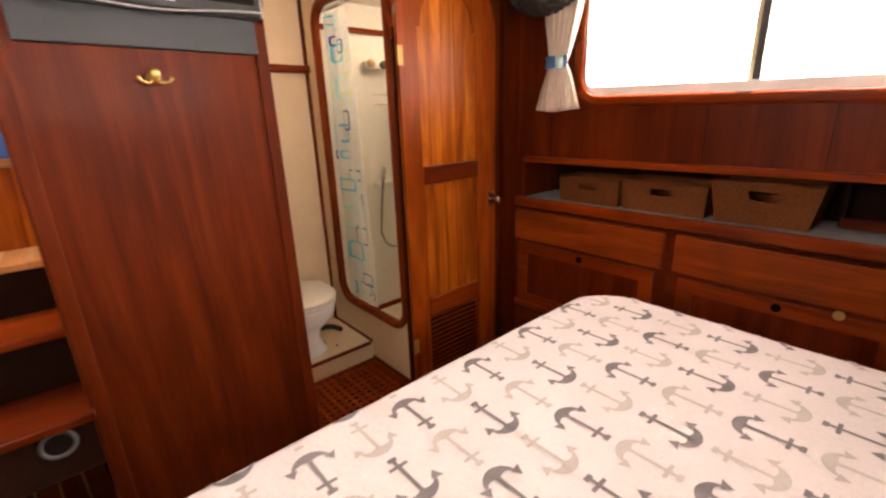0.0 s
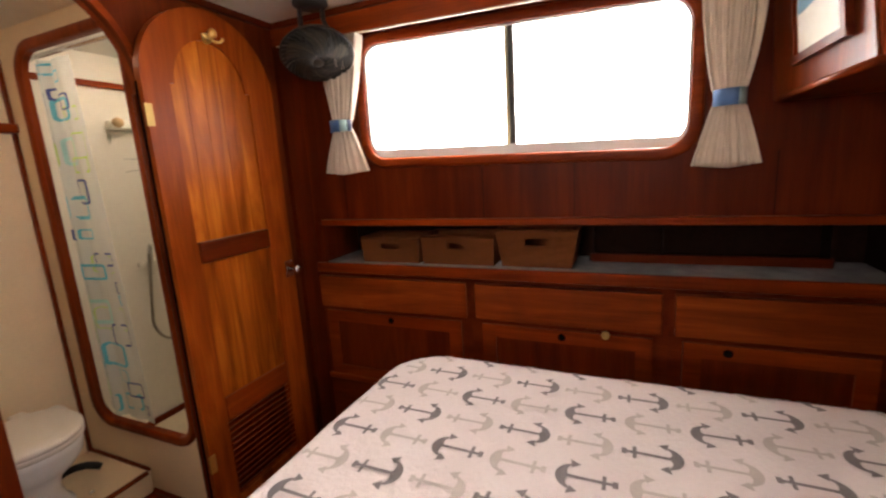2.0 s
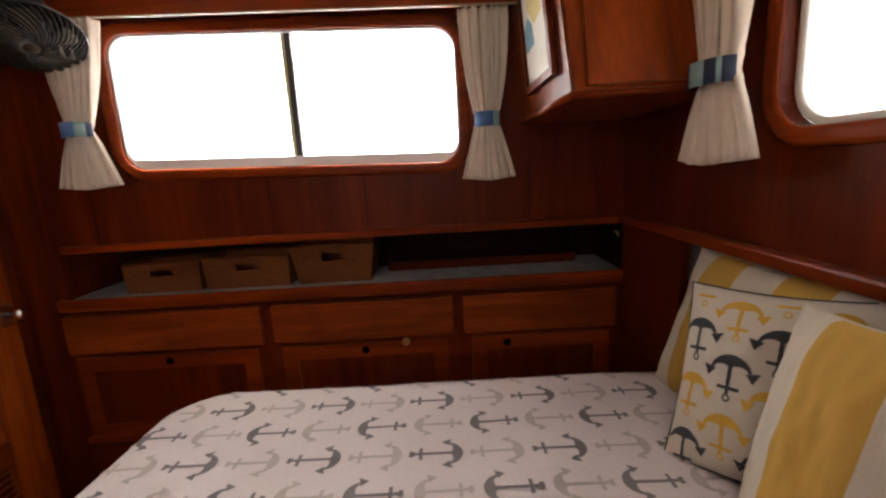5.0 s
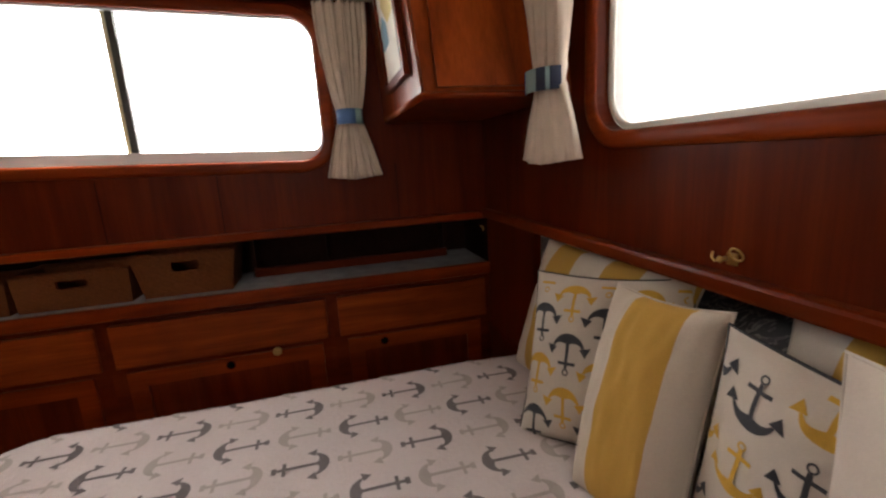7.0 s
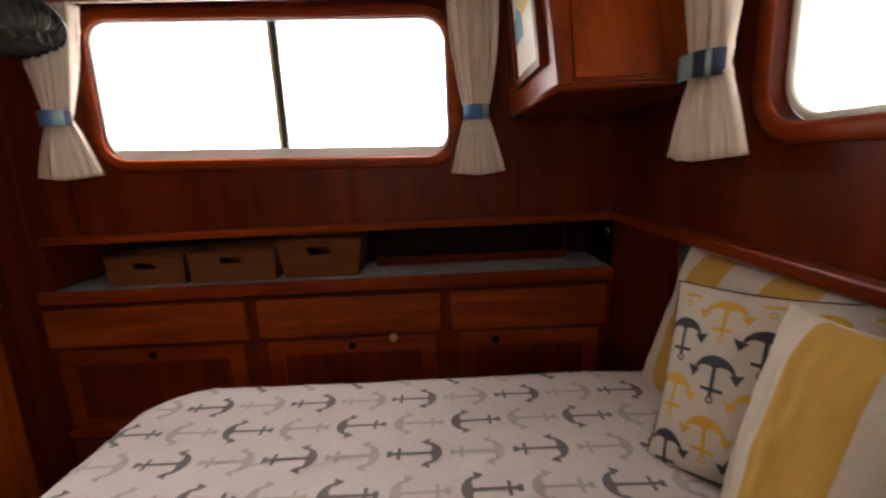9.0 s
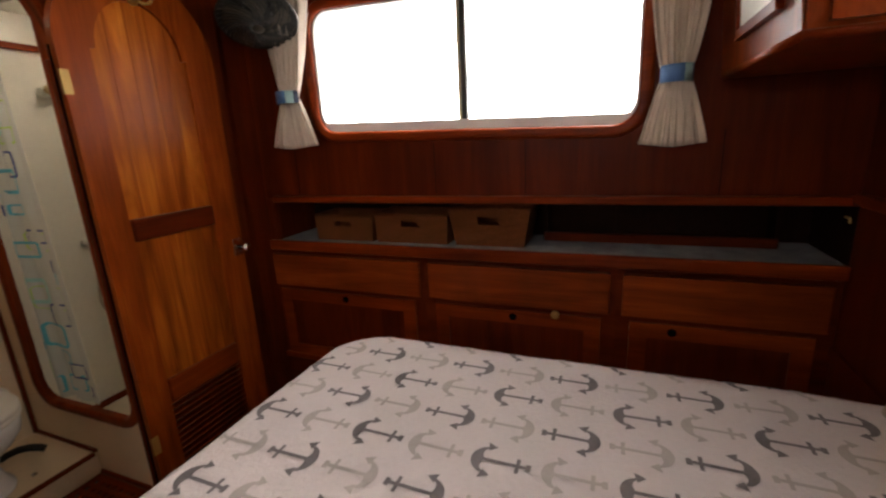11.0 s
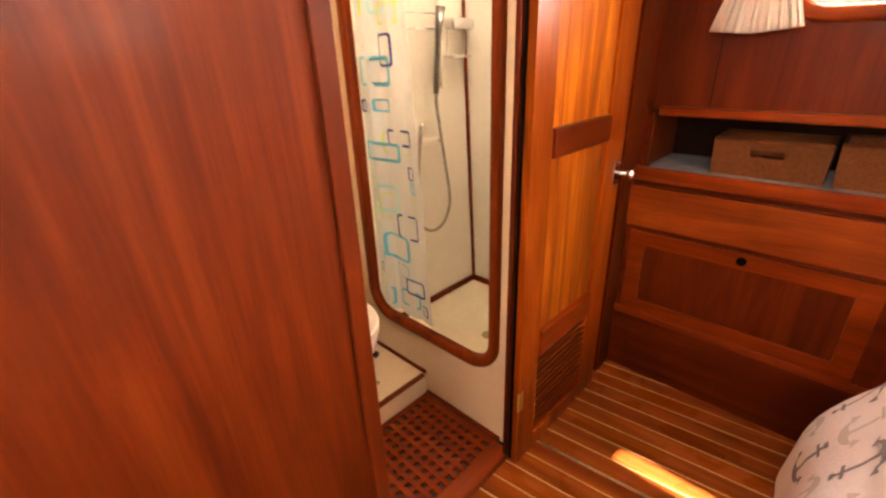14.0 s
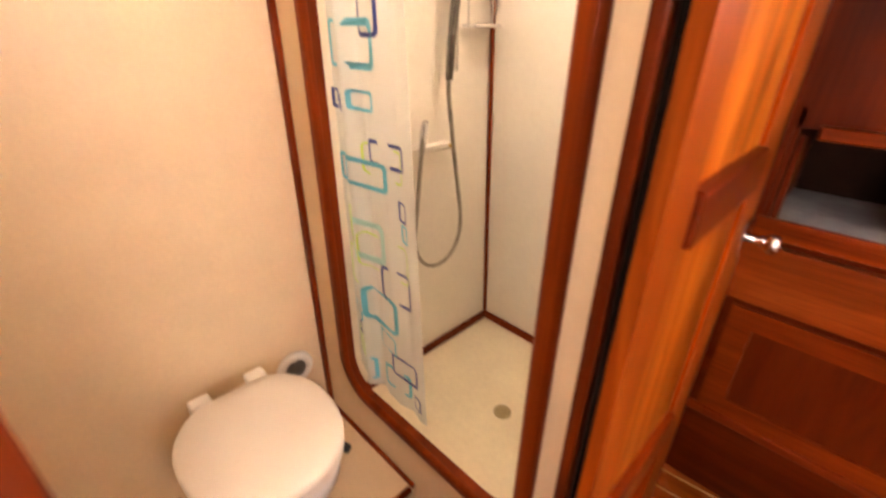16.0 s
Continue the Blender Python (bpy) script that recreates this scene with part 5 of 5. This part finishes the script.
SQ = ((0.71, 0.725, 0.110, 0.107, 0.009, p_navy), (0.50, 0.623, 0.130, 0.117, 0.012, p_cyan), (0.69, 1.082, 0.124, 0.062, 0.009, p_navy), (0.46, 1.025, 0.150, 0.074, 0.012, p_cyan), (0.61, 1.058, 0.150, 0.082, 0.006, p_green),
      (0.40, 0.835, 0.130, 0.119, 0.018, p_teal), (0.58, 0.801, 0.175, 0.109, 0.005, p_green), (0.40, 1.316, 0.155, 0.105, 0.016, p_cyan), (0.59, 1.385, 0.079, 0.110, 0.010, p_navy), (0.45, 1.197, 0.084, 0.048, 0.008, p_cyan),
      (0.04, 1.190, 0.030, 0.050, 0.008, p_navy), (0.20, 1.188, 0.031, 0.046, 0.008, p_navy), (0.09, 1.016, 0.050, 0.078, 0.011, p_cyan), (0.54, 0.516, 0.080, 0.063, 0.006, p_cyan), (0.76, 0.455, 0.100, 0.076, 0.009, p_navy),
      (0.64, 0.390, 0.102, 0.085, 0.011, p_cyan), (0.25, 0.370, 0.063, 0.090, 0.008, p_cyan), (0.90, 0.361, 0.030, 0.052, 0.006, p_navy), (0.10, 1.316, 0.050, 0.105, 0.010, p_cyan), (0.84, 0.952, 0.033, 0.053, 0.006, p_navy),
      (0.85, 0.896, 0.030, 0.050, 0.007, p_cyan), (0.16, 0.571, 0.075, 0.034, 0.005, p_cyan), (0.16, 0.493, 0.037, 0.049, 0.006, p_navy), (0.12, 0.72, 0.060, 0.13, 0.007, p_green), (0.18, 0.86, 0.055, 0.10, 0.006, p_green),
      (0.50, 1.56, 0.10, 0.12, 0.013, p_teal), (0.76, 1.58, 0.09, 0.11, 0.007, p_green), (0.66, 1.50, 0.10, 0.07, 0.009, p_green), (0.40, 1.80, 0.05, 0.05, 0.009, p_navy), (0.52, 1.735, 0.12, 0.095, 0.012, p_cyan), (0.62, 1.765, 0.07, 0.07, 0.008, p_navy),
      (0.70, 1.715, 0.10, 0.06, 0.008, p_green), (0.22, 1.78, 0.04, 0.05, 0.010, p_navy), (0.52, 1.87, 0.06, 0.05, 0.008, p_cyan), (0.36, 1.90, 0.08, 0.05, 0.010, p_cyan), (0.20, 1.55, 0.06, 0.10, 0.010, p_green), (0.16, 0.45, 0.05, 0.10, 0.008, p_green))
for q in SQ:
    square(*q)

# ---- outside: glowing panels added for the white glare, and the pale ground ----
structure("backdrop_starboard", box(9.0, 9.05, -30, 30, -2, 9), glow("backdrop_glow", (1.0, 0.985, 0.95), 0.7), "glowing white backdrop standing in for daylight outside the side window")
structure("backdrop_stern", box(-30, 30, -8.05, -8.0, -2, 9), glow("backdrop_glow_stern", (1.0, 0.985, 0.95), 0.7), "glowing white backdrop standing in for daylight outside the stern window")
structure("ground", box(-60, 60, -60, 60, -1.2, -1.1), quay, "pale quay and water round the boat")
structure("roof", box(-0.9, 2.845, -0.24, 3.70, 2.20, 2.26), white_sill, "white cabin roof")
structure("hull_port_side", box(-0.9, 3.12, 3.645, 3.70, 0.0, 2.2), white_sill)

# ---- head lamp: an unseen round lamp assumed for the warm light in the head ----
hl = thing("head_lamp", (1.62, 2.98, 2.06), "round warm lamp assumed on the ceiling of the head, itself unseen", "lamp")
part("lens", lathe([(0.085, 0.0), (0.080, -0.020), (0.050, -0.032), (0.010, -0.036)], (1.62, 2.98, 2.0595), "z", 24), glow("lamp_lens", (1.0, 0.82, 0.56), 5.9), hl, "", True)
part("base", lathe([(0.100, 0.0), (0.100, -0.012), (0.088, -0.016)], (1.62, 2.98, 2.0598), "z", 24), white_plastic, hl, "", True)
# Unseen lamp added over the tray to brighten the shower walls.
sl = thing("shower_fill_lamp", (2.45, 3.05, 2.06), "round warm lamp added on the shower ceiling to brighten it, unseen", "lamp")
part("lens", lathe([(0.085, 0.0), (0.080, -0.020), (0.050, -0.032), (0.010, -0.036)], (2.45, 3.05, 2.0595), "z", 24), glow("fill_lens_shower", (1.0, 0.87, 0.68), 8.8), sl, "", True)

# ---- floor grating and planks ----
grating = tagged(new("floor_grating"), "teak lattice grating in the head floor", "grating", "", "structure")
GX0, GX1, GY0, GY1 = 0.80, 1.955, 2.625, 2.985
for y0, y1 in ((BY + 0.062, GY0), (GY1, 3.007)):
    part("border", box(GX0 - 0.03, SX - 0.013, y0, y1, -0.012, 0.001, 0.003), grate_x, grating)
part("border", box(GX1, SX - 0.013, GY0 + 0.001, GY1 - 0.001, -0.012, 0.001, 0.003), grate_y, grating)
n = 29
step = (GX1 - GX0) / n
bar_y = mesh_of(box(-step * 0.27, step * 0.27, 0, GY1 - GY0, -0.012, 0.0, 0.0015, 1), grate_y, "lattice_bar_y")
for i in range(n):
    ob = new("lattice_bar", bar_y)
    ob.location = (GX0 + step * (i + 0.5) + step * 0.5, GY0, 0)
    ob.parent = grating
m = 9
stepy = (GY1 - GY0) / m
bar_x = mesh_of(box(0, GX1 - GX0, -stepy * 0.27, stepy * 0.27, -0.013, -0.0008, 0.0015, 1), grate_x, "lattice_bar_x")
for j in range(1, m):
    ob = new("lattice_bar", bar_x)
    ob.location = (GX0, GY0 + stepy * j, 0)
    ob.parent = grating
structure("grating_pan", box(0.77, SX, BY + 0.05, 3.007, -0.0145, -0.0135), black_plastic)
sole = tagged(new("cabin_sole"), "varnished planked sole with pale inlaid strips", "floor", "", "structure")
PW, ST, SKEW = 0.0747, 0.0060, radians(6.6)     # the planks run a little across the cabin
for long, x0, x1, y_end in ((2.70, 0.735, 2.72, 2.566), (3.80, -0.62, 0.70, 3.598)):
    plank_mesh = mesh_of(box(-PW / 2 + ST / 2, PW / 2 - ST / 2, -long, 0.0, -0.014, 0.0, 0.0012, 1), floor_wood, "plank")
    strip_mesh = mesh_of(box(-ST / 2, ST / 2, -long, 0.0, -0.014, -0.0004), holly, "strip")
    for i in range(-50, 6):
        x = 2.526 + PW * i / math.cos(SKEW)
        if not x0 <= x < x1:
            continue
        x -= (y_end - 2.566) * math.tan(SKEW)
        for name, me, dx in (("inlay_strip", strip_mesh, 0.0), ("plank", plank_mesh, PW / 2 / math.cos(SKEW))):
            ob = new(name, me)
            ob.matrix_basis = Matrix.Translation((x + dx, y_end, 0)) @ Matrix.Rotation(SKEW, 4, "Z")
            ob.parent = sole
bm = box(-0.004, 0.004, -0.76, 0.0, -0.001, 0.0025)
bm.transform(Matrix.Translation((2.072, BY - 0.013, 0)) @ Matrix.Rotation(SKEW, 4, "Z"))
part("hatch_edge", bm, silver, sole, "worn metal hatch edge")
